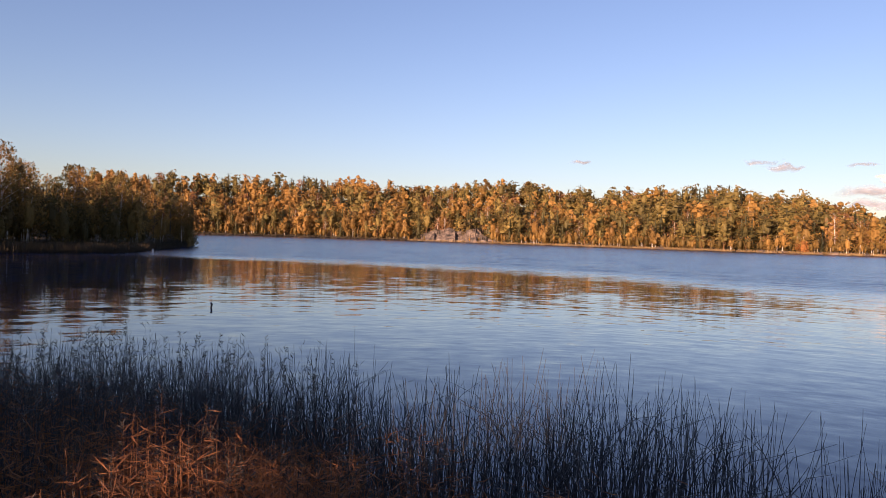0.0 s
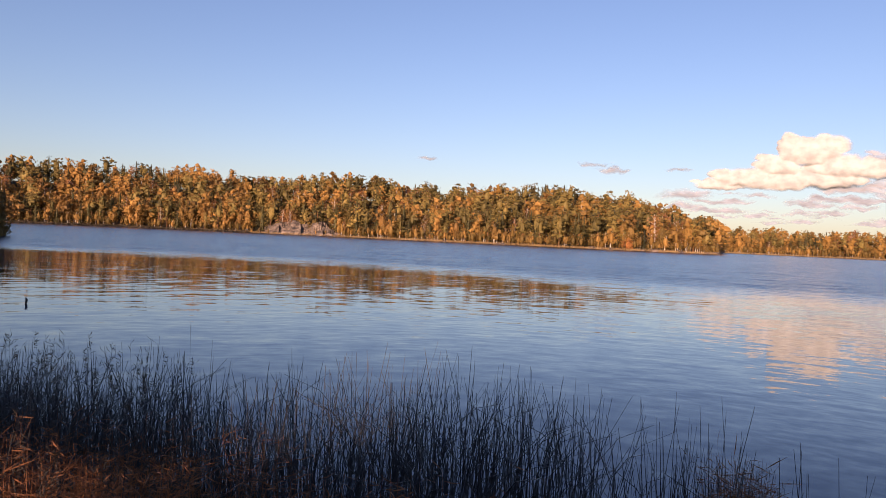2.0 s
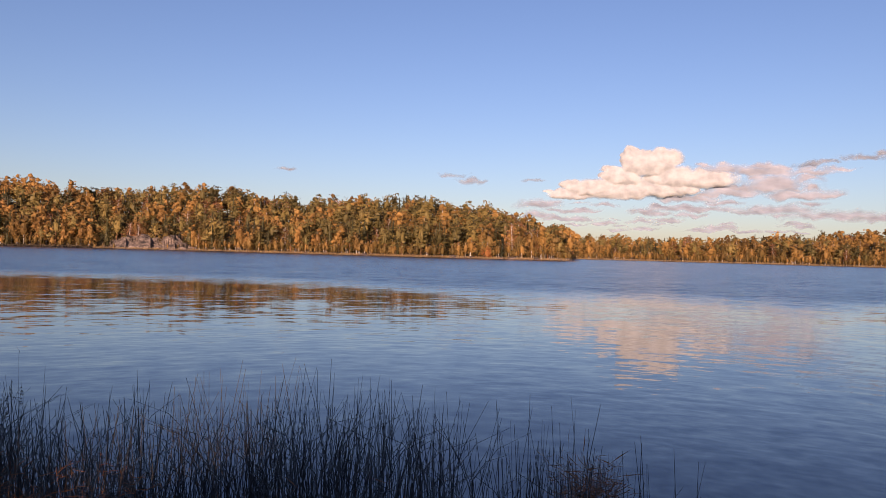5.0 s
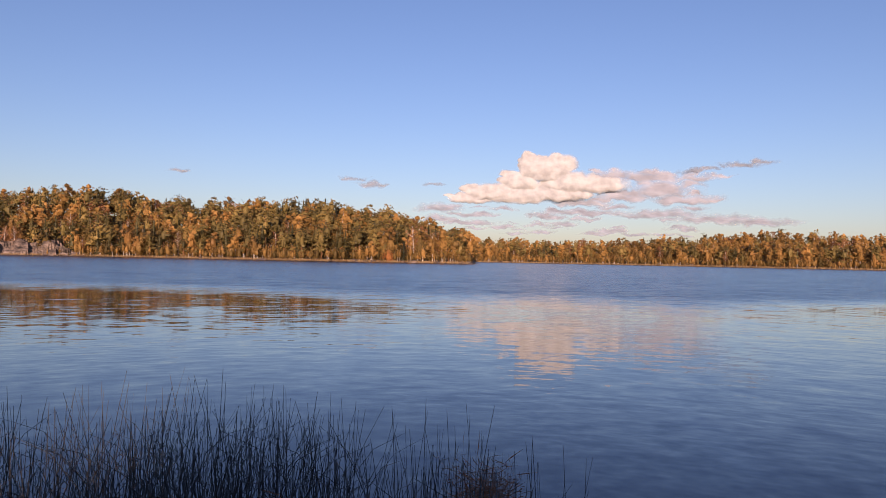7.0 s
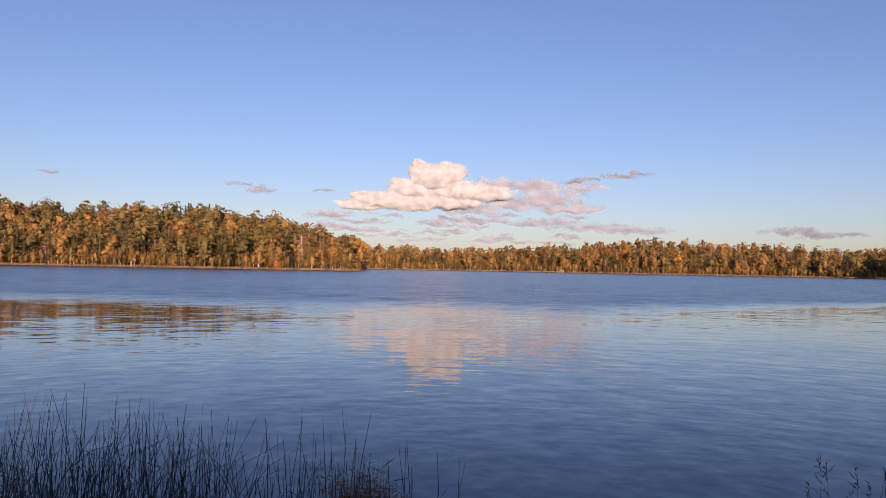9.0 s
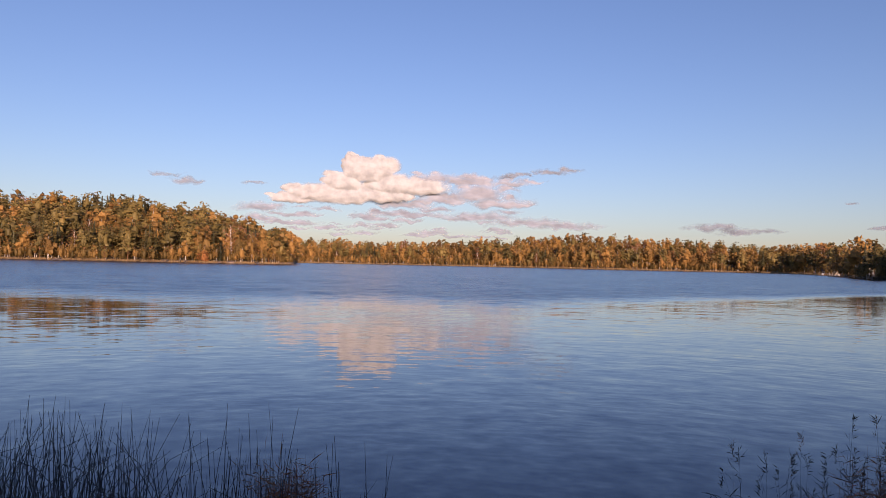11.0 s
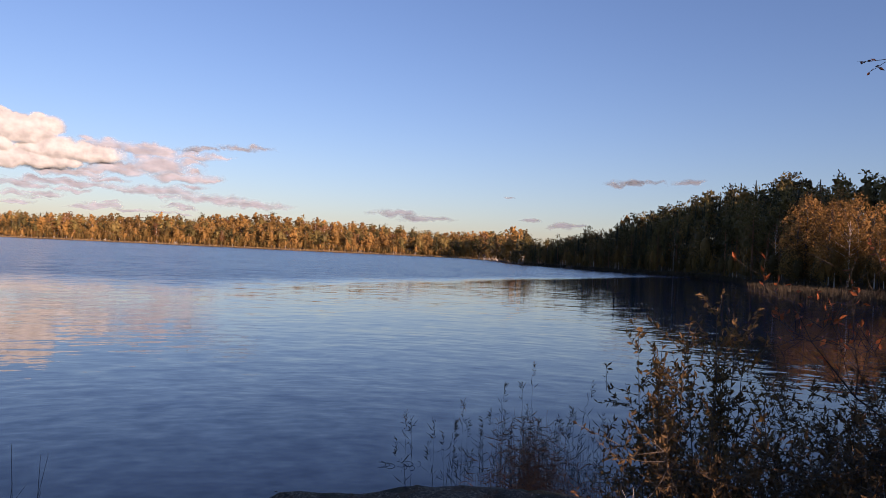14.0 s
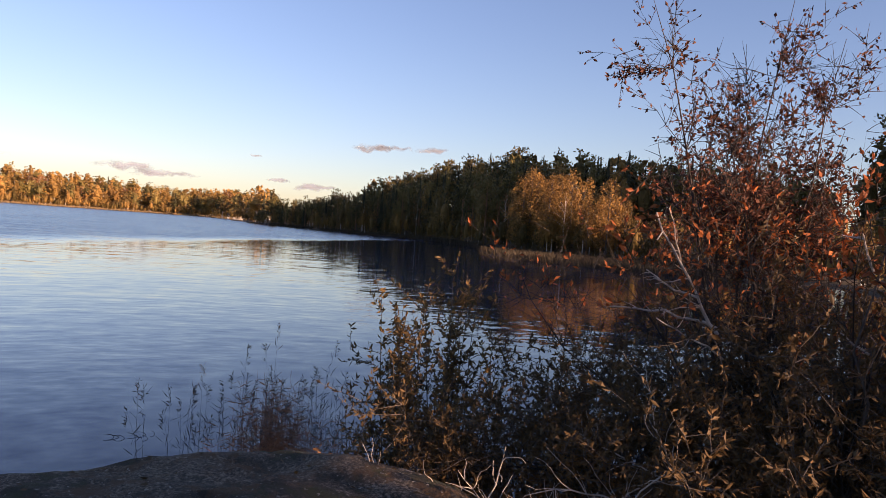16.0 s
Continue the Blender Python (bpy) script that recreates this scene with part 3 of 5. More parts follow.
point = [s for s in sow(-18.9, 33.2, 7.2, 112) if (s[0] > -3 or s[2] < 90) and not (-2.0 < s[0] < 3.6 and s[2] < 12)]
front = [s for s in point if s[2] < 9][::2][:110]
rest = [s for s in point if s not in front]
grow_woodland("headland_woods", "mixed autumn wood of pine, spruce and golden birch on a slope", [s for s in rest if s[0] > -3] + under(3.6, 33.2, 380, 16), far_protos, MIX_POINT, 1.18, low_protos, dim_protos, 1.48)
behind = [(b + rng.uniform(-0.3, 0.3), r + rng.uniform(-3, 3), 60.0) for r in range(545, 640, 9) for b in np.arange(-26, -18.6, 0.85)]
grow_woodland("bay_woods", "orange and green autumn wood behind the bay", [s for s in rest if s[0] <= -3] + under(-19, -3, 130, 16) + behind, far_protos, MIX_BAY, 1.25, low_protos, dim_protos, 1.48)
plant(front, far_protos, MIX_POINT, 0.95, "trees along the far bank")

cliff_spots = [(b, float(far_shore(b)) + rng.uniform(*((-3.0, -1.0) if i % 3 == 0 else (6.0, 17.0))), -1.0) for i, b in enumerate(rng.uniform(-3.0, 4.6, 30))]
grow_woodland("cliff_bushes", "low golden bushes at the foot and on the ledges of the cliff", cliff_spots, low_protos, MIX_POINT, 0.75)


def red_bush(b, r, h):
    """A round shrub in full autumn colour at the water's edge."""
    x, y = r * math.sin(math.radians(b)), r * math.cos(math.radians(b))
    trunk, crown = broadleaf(h, 420, 0.4, 0.3, 0.05)
    root = tagged(new("rowan_bush"), "round orange-red rowan bush at the waterline", "bush")
    root.matrix_world = pose(x, y, float(ground_height(x, y)), 0, 0, 40) @ Matrix.Diagonal((1.8, 1.8, 1.05, 1))
    part("trunk", quad_mesh("trunk", *trunk, [BARK], smooth=True), root)
    part("crown", quad_mesh("crown", *crown, [RUST]), root)


red_bush(26.5, float(far_shore(26.5)) - 0.5, 6.2)

rng = np.random.default_rng(11)
opposite = sow(33.1, 76, 8.4, 100)
ofront = [s for s in opposite if s[2] < 8][::3][:60]
orest = [s for s in opposite if s not in ofront]
grow_woodland("opposite_woods", "golden and green autumn wood along the far shore", orest + under(33.4, 75.5, 640, 11), dim_protos, MIX_FAR, 1.09, low_protos, None, 1.5)
plant(ofront, dim_protos, MIX_FAR, 0.9, "trees along the far bank")

end = [(b + rng.uniform(-0.3, 0.3), r + rng.uniform(-4, 4), 20.0) for r in (610, 625, 640, 655) for b in np.arange(73, 80.5, 0.75)]
grow_woodland("end_woods", "sunlit golden wood behind the lake's far end", end, dim_protos, [0.05, 0.15, 0.45, 0.10, 0.20, 0.05], 1.28, None, None, 1.5)

rng = np.random.default_rng(12)
east = [s for s in sow(76, 127, 4.6, 78) if s[0] < 103.0 or s[1] > 140]
efront = [s for s in east if s[2] < 7 and s[0] < 112][::2][:60]
erest = [s for s in east if s not in efront and not (s[0] > 96.3 and s[2] < 17) and not (s[0] > 97.5 and s[2] < 46)]
east_protos = prototypes(270, 0.62, 5)
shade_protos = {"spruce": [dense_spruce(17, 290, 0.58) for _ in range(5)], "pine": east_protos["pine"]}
# out of view: trees on the added hill, to throw shade over the east woods
hilltop = [(b + rng.uniform(-1, 1), r + rng.uniform(-3, 3), 60.0) for r in range(118, 205, 8) for b in np.arange(121.5, 137, 2.6)]
grow_woodland("hill_woods", "unseen dark spruce wood added to shade the east woods", hilltop, dim_protos, MIX_EAST, 1.15)
grow_woodland("east_woods", "dark shaded spruce and pine wood on a hillside", erest + under(76, 107, 150, 12), east_protos, MIX_EAST, 1.0, None, far_protos)
plant([s for s in efront if s[0] < 97], mid_protos, MIX_EAST, 0.85, "trees along the near bank")
golden = [(b, float(far_shore(b)) + d, 9.0) for b, d in zip(np.linspace(95.6, 103.6, 35) + rng.normal(size=35) * 0.12, [3, 14, 24, 6, 33, 10, 20] * 5)]
for b0, b1, size in ((90, 98.0, 0.92), (98.0, 100.4, 0.85), (100.4, 110, 0.72)):
    plant([s for s in golden if b0 <= s[0] < b1], mid_protos, [0.0, 0.06, 0.12, 0.78, 0.04, 0.0], size, "golden trees at the cove")

rng = np.random.default_rng(13)
grow_woodland("cove_undergrowth", "dark low alders along the cove", under(106, 125, 60, 24), mid_low, MIX_EAST, 1.0)
left = sow(-36, -19.7, 5.6, 30)
spit_protos = prototypes(2000, 0.34, 2)
low_spit = prototypes(260, 0.62, 3)
grow_woodland("spit_undergrowth", "dark low shrubs under the spit trees", under(-36, -19.7, 60, 16) + [(-19.45, 131, -1.0), (-19.4, 136, -1.0), (-19.6, 128, -1.0), (-19.5, 142, -1.0)], low_spit, MIX_BAY, 1.1)
deep_spit = [s for s in sow(-38, -22.5, 7.5, 50) if s[2] > 22]
grow_woodland("spit_woods", "brown and dark green autumn wood on the spit", deep_spit, far_protos, MIX_BAY, 0.66)
# out of view: a wood added to shade the lower part of the spit
outer = sow(-64, -35.5, 7.0, 62)
grow_woodland("shore_woods", "unseen mixed wood added to shade the spit", outer, dim_protos, MIX_EAST, 0.83, None, None, 1.2)
SPIT = [0.0, 0.24, 0.16, 0.38, 0.12, 0.10]
for keep, size in ((lambda b: b < -27.5, 0.72), (lambda b: -27.5 <= b < -24, 0.66), (lambda b: b >= -24, 0.55)):
    grove = [s for s in left if keep(s[0])][:44]
    plant(grove[0::4], spit_protos, "aspen", size, "trees on the spit")
    plant(grove[1::4], spit_protos, "pine", size, "trees on the spit")
    plant(grove[2::4], spit_protos, "birch", size, "trees on the spit")
    plant(grove[3::4], spit_protos, SPIT, size, "trees on the spit")

plant([(-20.9, 128, 9), (-20.5, 133, 9), (-20.1, 129, 9), (-19.9, 136, 9), (-19.6, 132, 9), (-21.4, 124, 9)], spit_protos, [0.1, 0.2, 0.1, 0.3, 0.3, 0.0], 0.6, "trees on the spit")
# out of view: spruces added to throw shade on the cove reeds
plant([(124.5, 66, 9), (126, 72, 9), (127.5, 66, 9), (129, 73, 9), (130.5, 67, 9), (128, 80, 9), (125, 78, 9), (132, 76, 9)], east_protos, "spruce", 1.0, "trees on the cove point")

rng = np.random.default_rng(16)
grow_woodland("spit_thicket", "dark dense thicket under the trees of the spit", under(-35, -23, 60, 14), low_spit, MIX_EAST, 1.0)

rng = np.random.default_rng(14)
# unseen wood behind the viewer, added and spaced to shape shade and sun patches
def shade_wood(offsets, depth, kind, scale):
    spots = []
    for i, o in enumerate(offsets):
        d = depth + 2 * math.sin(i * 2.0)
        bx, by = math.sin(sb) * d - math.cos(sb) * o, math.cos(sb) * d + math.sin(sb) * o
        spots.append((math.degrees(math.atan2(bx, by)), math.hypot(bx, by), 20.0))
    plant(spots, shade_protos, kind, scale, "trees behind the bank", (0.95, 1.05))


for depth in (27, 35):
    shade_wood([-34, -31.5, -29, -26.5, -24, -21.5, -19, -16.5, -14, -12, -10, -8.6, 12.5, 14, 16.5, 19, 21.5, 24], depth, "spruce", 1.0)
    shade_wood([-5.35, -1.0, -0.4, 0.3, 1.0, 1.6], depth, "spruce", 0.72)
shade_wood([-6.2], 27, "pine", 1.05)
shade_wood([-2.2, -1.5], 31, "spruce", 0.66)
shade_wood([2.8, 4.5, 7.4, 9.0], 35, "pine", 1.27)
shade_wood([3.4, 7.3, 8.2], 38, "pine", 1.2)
# unseen spruces right of the view, added to keep sky light off the bank
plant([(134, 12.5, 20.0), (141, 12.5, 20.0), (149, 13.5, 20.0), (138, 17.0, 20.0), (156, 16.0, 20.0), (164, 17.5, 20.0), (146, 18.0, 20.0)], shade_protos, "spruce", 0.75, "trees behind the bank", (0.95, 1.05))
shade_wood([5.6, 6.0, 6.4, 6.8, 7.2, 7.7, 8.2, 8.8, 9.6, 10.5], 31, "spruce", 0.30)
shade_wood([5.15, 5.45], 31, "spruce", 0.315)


# ---- bank, cliff and boulders ----
def place(b, r):
    return r * math.sin(math.radians(b)), r * math.cos(math.radians(b))


def lumps(x, y, scale, seed, octaves=4):
    return noise.fractal(Vector((x / scale, y / scale, seed)), 1.0, 2.0, octaves)


rock_edge = smooth_table([(0, 2.2), (40, 3.0), (52, 3.9), (59, 4.5), (64, 4.75), (70, 4.95), (76, 5.05), (82, 4.92), (90, 4.55), (100, 3.6), (120, 2.6), (180, 2.2), (360, 2.2)])


def rock_top(x, y):
    b, r = float(bearing(x, y)) % 360, math.hypot(x, y)
    k = max(0.0, (r - float(rock_edge(b)) + 0.25) / 2.0)
    return max(-0.6, 1.33 - 1.9 * min(k, 1.6) ** 2.2 + 0.07 * lumps(x, y, 1.4, 2.0) + 0.03 * lumps(x, y, 0.25, 5.0) - 0.05 * max(0.0, 1 - 14 * abs(lumps(x, y, 0.9, 8.0, 2))))


def build_rock():
    """The bare outcrop under the viewer, rounded off towards the water."""
    bs = np.arange(0, 360, 1.5)
    rs = np.concatenate([[0.02], np.linspace(0.3, 7.4, 90)])
    v = []
    for r in rs:
        for b in bs:
            x, y = place(b, r)
            v.append((x, y, rock_top(x, y)))
    n = len(bs)
    k = np.arange(len(rs) - 1)[:, None] * n
    i = np.arange(n)[None]
    j = (i + 1) % n
    f = np.stack([k + i, k + j, k + n + j, k + n + i], -1).reshape(-1, 4)[:, ::-1]
    me = quad_mesh("rock_outcrop", np.array(v), f, [ROCK], smooth=True)
    tagged(new("rock_outcrop", me), "low rounded grey granite outcrop with lichen and moss", "rock")


def build_cliff():
    """The steep bare rock face on the far bank: blocky steps of granite."""
    nb, nr = 120, 34
    v = []
    for i in range(nr):
        for j in range(nb):
            u = j / (nb - 1)
            b = -2.6 + 7.0 * u
            s = i / (nr - 1)
            r = float(far_shore(b)) - 3 + 26 * s
            x, y = place(b, r)
            ledge = noise.cell(Vector((x / 7.0, y / 5.0, 1.0)))
            top = (9.5 + 4.0 * lumps(x, y, 14, 4.0, 2)) * math.sin(math.pi * min(1, max(0, u * 1.02))) ** 0.6
            climb = min(1, s * 1.5) ** 0.8
            step = (math.floor(climb * 4 + 0.8 * ledge) + min(1, 3 * ((climb * 4 + 0.8 * ledge) % 1))) / 4.6
            z = -1.0 + top * min(1.0, 0.4 * climb + 0.6 * step) + (1.3 * ledge + 0.9 * lumps(x, y, 5.0, 7.0)) * min(1, 3 * s)
            z -= 2.5 * max(0, s - 0.7) / 0.3
            v.append((x, y, z))
    k = np.arange(nr - 1)[:, None] * nb
    i = np.arange(nb - 1)[None]
    f = np.stack([k + i, k + i + 1, k + nb + i + 1, k + nb + i], -1).reshape(-1, 4)[:, ::-1]
    me = quad_mesh("cliff", np.array(v), f, [CLIFF])
    tagged(new("cliff", me), "steep pinkish granite rock face above the water", "cliff")


def boulder(b, r, size, seed, label, flat=0.5):
    bm = bmesh.new()
    bmesh.ops.create_icosphere(bm, subdivisions=3, radius=1.0)
    for q in bm.verts:
        d = 1 + 0.3 * noise.fractal(q.co * 1.2 + Vector((seed, 0, 0)), 1.0, 2.0, 3) + 0.15 * noise.cell(q.co * 2 + Vector((seed, 0, 0)))
        q.co *= d
    me = bpy.data.meshes.new("boulder")
    bm.to_mesh(me)
    bm.free()
    me.materials.append(CLIFF)
    x, y = place(b, r)
    ob = tagged(new("boulder", me), label, "rock", "boulders along the far bank")
    ob.matrix_world = pose(x, y, 0.15, 0, 0, seed * 40) @ Matrix.Diagonal((size, size * 0.7, size * flat, 1))


build_rock()
build_cliff()
for i, b in enumerate([9.0, 12.2, 23.8, 24.6, 25.3, 26.0, 27.6, 28.4, 29.1, 30.4, 31.5, 32.3, 32.8, 35.5, 36.2]):
    boulder(b, float(far_shore(b)) - 2.0, 1.4 + 1.3 * ((i * 7) % 5) / 4, i + 1.0, "low pinkish granite boulder at the waterline", 0.42)
boulder(16.7, float(far_shore(16.7)) - 3.0, 3.0, 3.3, "pale flat boulder at the waterline among reeds", 0.3)


# ---- reeds ----
def blades(spots, height, width, mat_name, lean=0.18):
    """Standing blades at plan positions with their ground height."""
    c = np.array(spots, float)
    n = len(c)
    up = np.stack([rng.normal(size=n) * lean, rng.normal(size=n) * lean, np.ones(n)], 1)
    return leaves(c, up, height * rng.uniform(0.6, 1.2, n), width * rng.uniform(0.7, 1.4, n), 0.12)


def reed_belt(name, label, b0, b1, inner, outer, count, height, width, mat, base=None):
    spots = []
    while len(spots) < count:
        b = rng.uniform(b0, b1)
        lo, hi = inner(b), outer(b)
        r = math.sqrt(rng.uniform(lo * lo, hi * hi))
        x, y = place(b, r)
        if noise.noise(Vector((x / 7, y / 7, 11))) < -0.35:
            continue
        spots.append((x, y, max(-0.1, float(ground_height(x, y)) - 0.05)))
    me = quad_mesh(name, *blades(spots, height, width, mat), [mat])
    tagged(new(name, me), label, "reeds", kind="stuff")


rng = np.random.default_rng(21)
reed_belt("headland_reeds", "pale golden reeds along the far bank", -8, 33.1, lambda b: far_shore(b) - 4.5, lambda b: far_shore(b) + 1.5, 11000, 1.25, 0.15, SHOREREED)
reed_belt("opposite_reeds", "pale golden reeds along the opposite shore", 33.4, 73, lambda b: far_shore(b) - 5, lambda b: far_shore(b) + 2, 9000, 1.4, 0.2, SHOREREED)
reed_belt("bay_reeds", "brown reeds at the back of the bay", -19.0, -3, lambda b: far_shore(b) - 26 - 10 * math.sin(b), lambda b: far_shore(b) + 2, 4500, 1.3, 0.6, SHADEREED)
reed_belt("spit_reeds", "brown reed bed before the spit, darkened for shade", -36, -19.7, lambda b: np.interp(b, [-36, -24, -21, -19.2], [78, 86, 108, 128]), lambda b: far_shore(b) + 2, 14000, 1.1, 0.05, SHADEREED)
reed_belt("cove_reeds", "brown reed bed in the cove, darkened for shade", 91.5, 112, lambda b: np.interp(b, [91.5, 93.5, 96, 103, 112], [140, 102, 84, 77, 70]), lambda b: far_shore(b) + 2, 18000, 0.85, 0.07, SHADEREED)
reed_belt("bank_reeds", "thin brown reeds along the shaded bank", 75.8, 92, lambda b: far_shore(b) - 3, lambda b: far_shore(b) + 2, 2600, 1.0, 0.25, SHADEREED)


def rush_stems(spots, height, thick):
    """Slender round stems, leaning a little, some bent over."""
    out = []
    for x, y, z, hk in spots:
        h = height * hk * rng.uniform(0.62, 1.1)
        a = rng.uniform(0, 6.283)
        limp = float(np.interp(bearing(x, y), [10, 35], [1.0, 0.45]))
        ln = (abs(rng.normal()) * 0.06 + 0.005) * limp
        p = [np.array([x, y, z])]
        u = np.array([math.cos(a) * ln, math.sin(a) * ln, 1.0])
        bent = rng.uniform() < 0.3 * limp
        curl = abs(rng.normal()) * 0.085 * limp
        for k in range(4):
            if bent and k >= 2:
                u = unit(u + np.array([math.cos(a), math.sin(a), -0.35]) * 0.55)
            else:
                u = unit(u + np.array([math.cos(a), math.sin(a), 0]) * curl)
            p.append(p[-1] + u * h / 4)
        t = thick * rng.uniform(0.7, 1.3)
        out.append(tube(p, [t, t, t * 0.9, t * 0.75, t * 0.4], 3))
    return join(out)


rush_outer = smooth_table([(-70, 13.0), (-32, 11.2), (-20, 10.5), (-12, 9.6), (-3, 8.6), (3, 8.2), (11, 8.7), (18, 8.2), (24, 7.4), (28, 6.7), (34, 6.6), (42, 6.0), (46, 5.4), (60, 5.2)])


def rush_spots(b0, b1, density, lo, hi, near=1.0):
    """Density is in stems for each square metre at a bearing."""
    spots = []
    for b in np.arange(b0, b1, 0.25):
        r0, r1 = lo(b), hi(b)
        area = 0.5 * math.radians(0.25) * (r1 * r1 - r0 * r0)
        for _ in range(rng.poisson(max(0, area * density(b)))):
            bb, r = b + rng.uniform(0, 0.25), math.sqrt(rng.uniform(r0 * r0, r1 * r1))
            x, y = place(bb, r)
            if noise.noise(Vector((x / 0.7, y / 0.7, 4))) < -0.28 and rng.uniform() < 0.6:
                continue
            spots.append((x, y, max(-0.15, float(ground_height(x, y)) - 0.05), float(np.interp(r, [3.5, 6.0], [near, 1.0])) * float(np.interp(b, [-6, 4, 45], [1.0, 1.1, 1.12])) * (1 + 0.18 * noise.noise(Vector((x, y, 8))))))
    return spots


rng = np.random.default_rng(22)
me = quad_mesh("rush_bed", *rush_stems(rush_spots(-45, 45.5, lambda b: np.interp(b, [-45, -22, -12, -5, 5, 20, 30, 36, 42, 45], [230, 230, 165, 145, 122, 106, 108, 92, 46, 24]), lambda b: near_edge(b) - 0.2, rush_outer, 0.78), 1.40, 0.0040), [REED])
tagged(new("rush_bed", me), "dark slender rushes standing in shallow water", "rushes", kind="stuff")


def leafy_reeds(spots, height, blade, n_blades, plume=0.0, perk=(-0.5, 0.9)):
    """Reed canes with hanging blades; returns canes, blades and plumes."""
    canes, cs, us, ps, pu = [], [], [], [], []
    for x, y, z, hk in spots:
        h = height * hk * rng.uniform(0.65, 1.1)
        a = rng.uniform(0, 6.283)
        ln = abs(rng.normal()) * 0.1
        top = np.array([x + math.cos(a) * ln * h, y + math.sin(a) * ln * h, z + h])
        mid = np.array([x + math.cos(a) * ln * h * 0.3, y + math.sin(a) * ln * h * 0.3, z + h * 0.55])
        canes.append(tube([(x, y, z), mid, top], [0.0020, 0.0017, 0.0008], 3))
        for _ in range(n_blades):
            s = rng.uniform(0.3, 1.0)
            q = np.array([x, y, z]) * (1 - s) + top * s
            w = rng.uniform(0, 6.283)
            cs.append(q)
            us.append((math.cos(w), math.sin(w), rng.uniform(*perk)))
        if rng.uniform() < plume:
            for _ in range(22):
                ps.append(top - (0, 0, rng.uniform(-0.02, 0.18)))
                w = rng.uniform(0, 6.283)
                pu.append((math.cos(w) * 0.5 + math.cos(a) * 0.6, math.sin(w) * 0.5 + math.sin(a) * 0.6, rng.uniform(0.0, 0.9)))
    n = len(cs)
    out = [join(canes), leaves(np.array(cs), np.array(us), blade * rng.uniform(0.6, 1.3, n), 0.0068 * rng.uniform(0.6, 1.4, n), 0.3)]
    if ps:
        out.append(leaves(np.array(ps), np.array(pu), 0.055 * rng.uniform(0.6, 1.4, len(ps)), 0.008))
    return out


def stuff_of(name, label, pieces, mats):
    v, f = join(pieces)
    idx = np.concatenate([np.full(len(p[1]), i) for i, p in enumerate(pieces)])
    tagged(new(name, quad_mesh(name, v, f, mats, idx)), label, "reeds", kind="stuff")


stuff_of("dry_reed_bed", "tangled rust-brown dry reeds on the bank", leafy_reeds(rush_spots(-48, 24, lambda b: np.interp(b, [-48, -30, -10, 4, 14, 24], [150, 160, 150, 120, 60, 15]), lambda b: 3.2, lambda b: np.interp(b, [-48, -30, -15, 0, 14], [11.0, 10.2, 7.2, 5.9, 4.8])), 1.2, 0.15, 11, 0.12, (-0.8, 0.7)), [DRYREED, DRYREED, PLUME])
stuff_of("rust_reed_patch", "dense rust-orange dry reeds catching the sun", leafy_reeds(rush_spots(-25, -7, lambda b: 300, lambda b: 3.9, lambda b: 5.8), 1.28, 0.125, 17, 0.2, (-0.9, 0.5)), [DRYREED, DRYREED, PLUME])
stuff_of("leafy_rushes", "dark leafy reeds among the rushes", leafy_reeds(rush_spots(-46, -4, lambda b: np.interp(b, [-46, -25, -10, -4], [95, 85, 22, 4]), lambda b: 6.5, rush_outer), 1.5, 0.13, 8, 0.3, (0.1, 1.5)), [REED, REED, PLUME])
tuss = [(place(b, r)[0], place(b, r)[1], -0.05, 1.0) for b, r in zip(rng.normal(35.4, 1.0, 260), rng.normal(6.2, 0.15, 260))]
stuff_of("grass_tussock", "brown grassy tussock among the rushes", leafy_reeds(tuss, 1.12, 0.2, 5), [DRYREED, DRYREED])
reedy = [(68.4, 8.4, 0.75), (68.9, 8.5, 0.8), (68.7, 8.3, 0.55), (75.6, 8.0, 1.25), (77.6, 8.2, 1.3), (78.1, 8.2, 1.0), (80.6, 8.4, 1.15), (81.2, 8.5, 1.2), (81.8, 8.4, 1.2), (75.9, 8.1, 1.15), (77.9, 8.3, 1.2)] + [(float(b), float(r), float(k)) for b, r, k in zip(rng.uniform(70.6, 83.5, 58), rng.normal(8.0, 0.22, 58), rng.uniform(0.55, 0.92, 58))]
stuff_of("plumed_reeds", "dark reeds with feathery plumes beside the rock", leafy_reeds([(place(b, r)[0], place(b, r)[1], -0.05, k) for b, r, k in reedy], 1.36, 0.15, 9, 0.75, (0.3, 1.6)), [REED, REED, PLUME])
arc = []
for k in range(8):
    x, y = place(66.2 + 0.45 * k + 0.2 * math.sin(5 * k), 9.7 + 0.12 * math.sin(3 * k))
    a = np.linspace(0.1, 1.7 + 0.25 * (k % 3), 8)
    ax, ay = place(158.0 + 9 * (k % 4), 1.0)
    w = (0.16, 0.05, 0.09, 0.12, 0.04, 0.08, 0.06, 0.04)[k]
    arc.append(tube(np.stack([x + ax * w * np.cos(a), y + ay * w * np.cos(a), 0.05 * np.sin(a) - 0.015], 1), [0.0035] * 7 + [0.002], 4))
stuff_of("bent_reeds", "broken dark reeds bowed down to the water", arc, [REED])
stuff_of("rusty_reeds", "dense rust-brown reed tuft behind the rock", leafy_reeds([(place(b, r)[0], place(b, r)[1], -0.05, 1.0) for b, r in zip(rng.normal(78.4, 1.5, 190), rng.normal(7.4, 0.2, 190))], 1.2, 0.14, 9, 0.2), [DRYREED, DRYREED, PLUME])
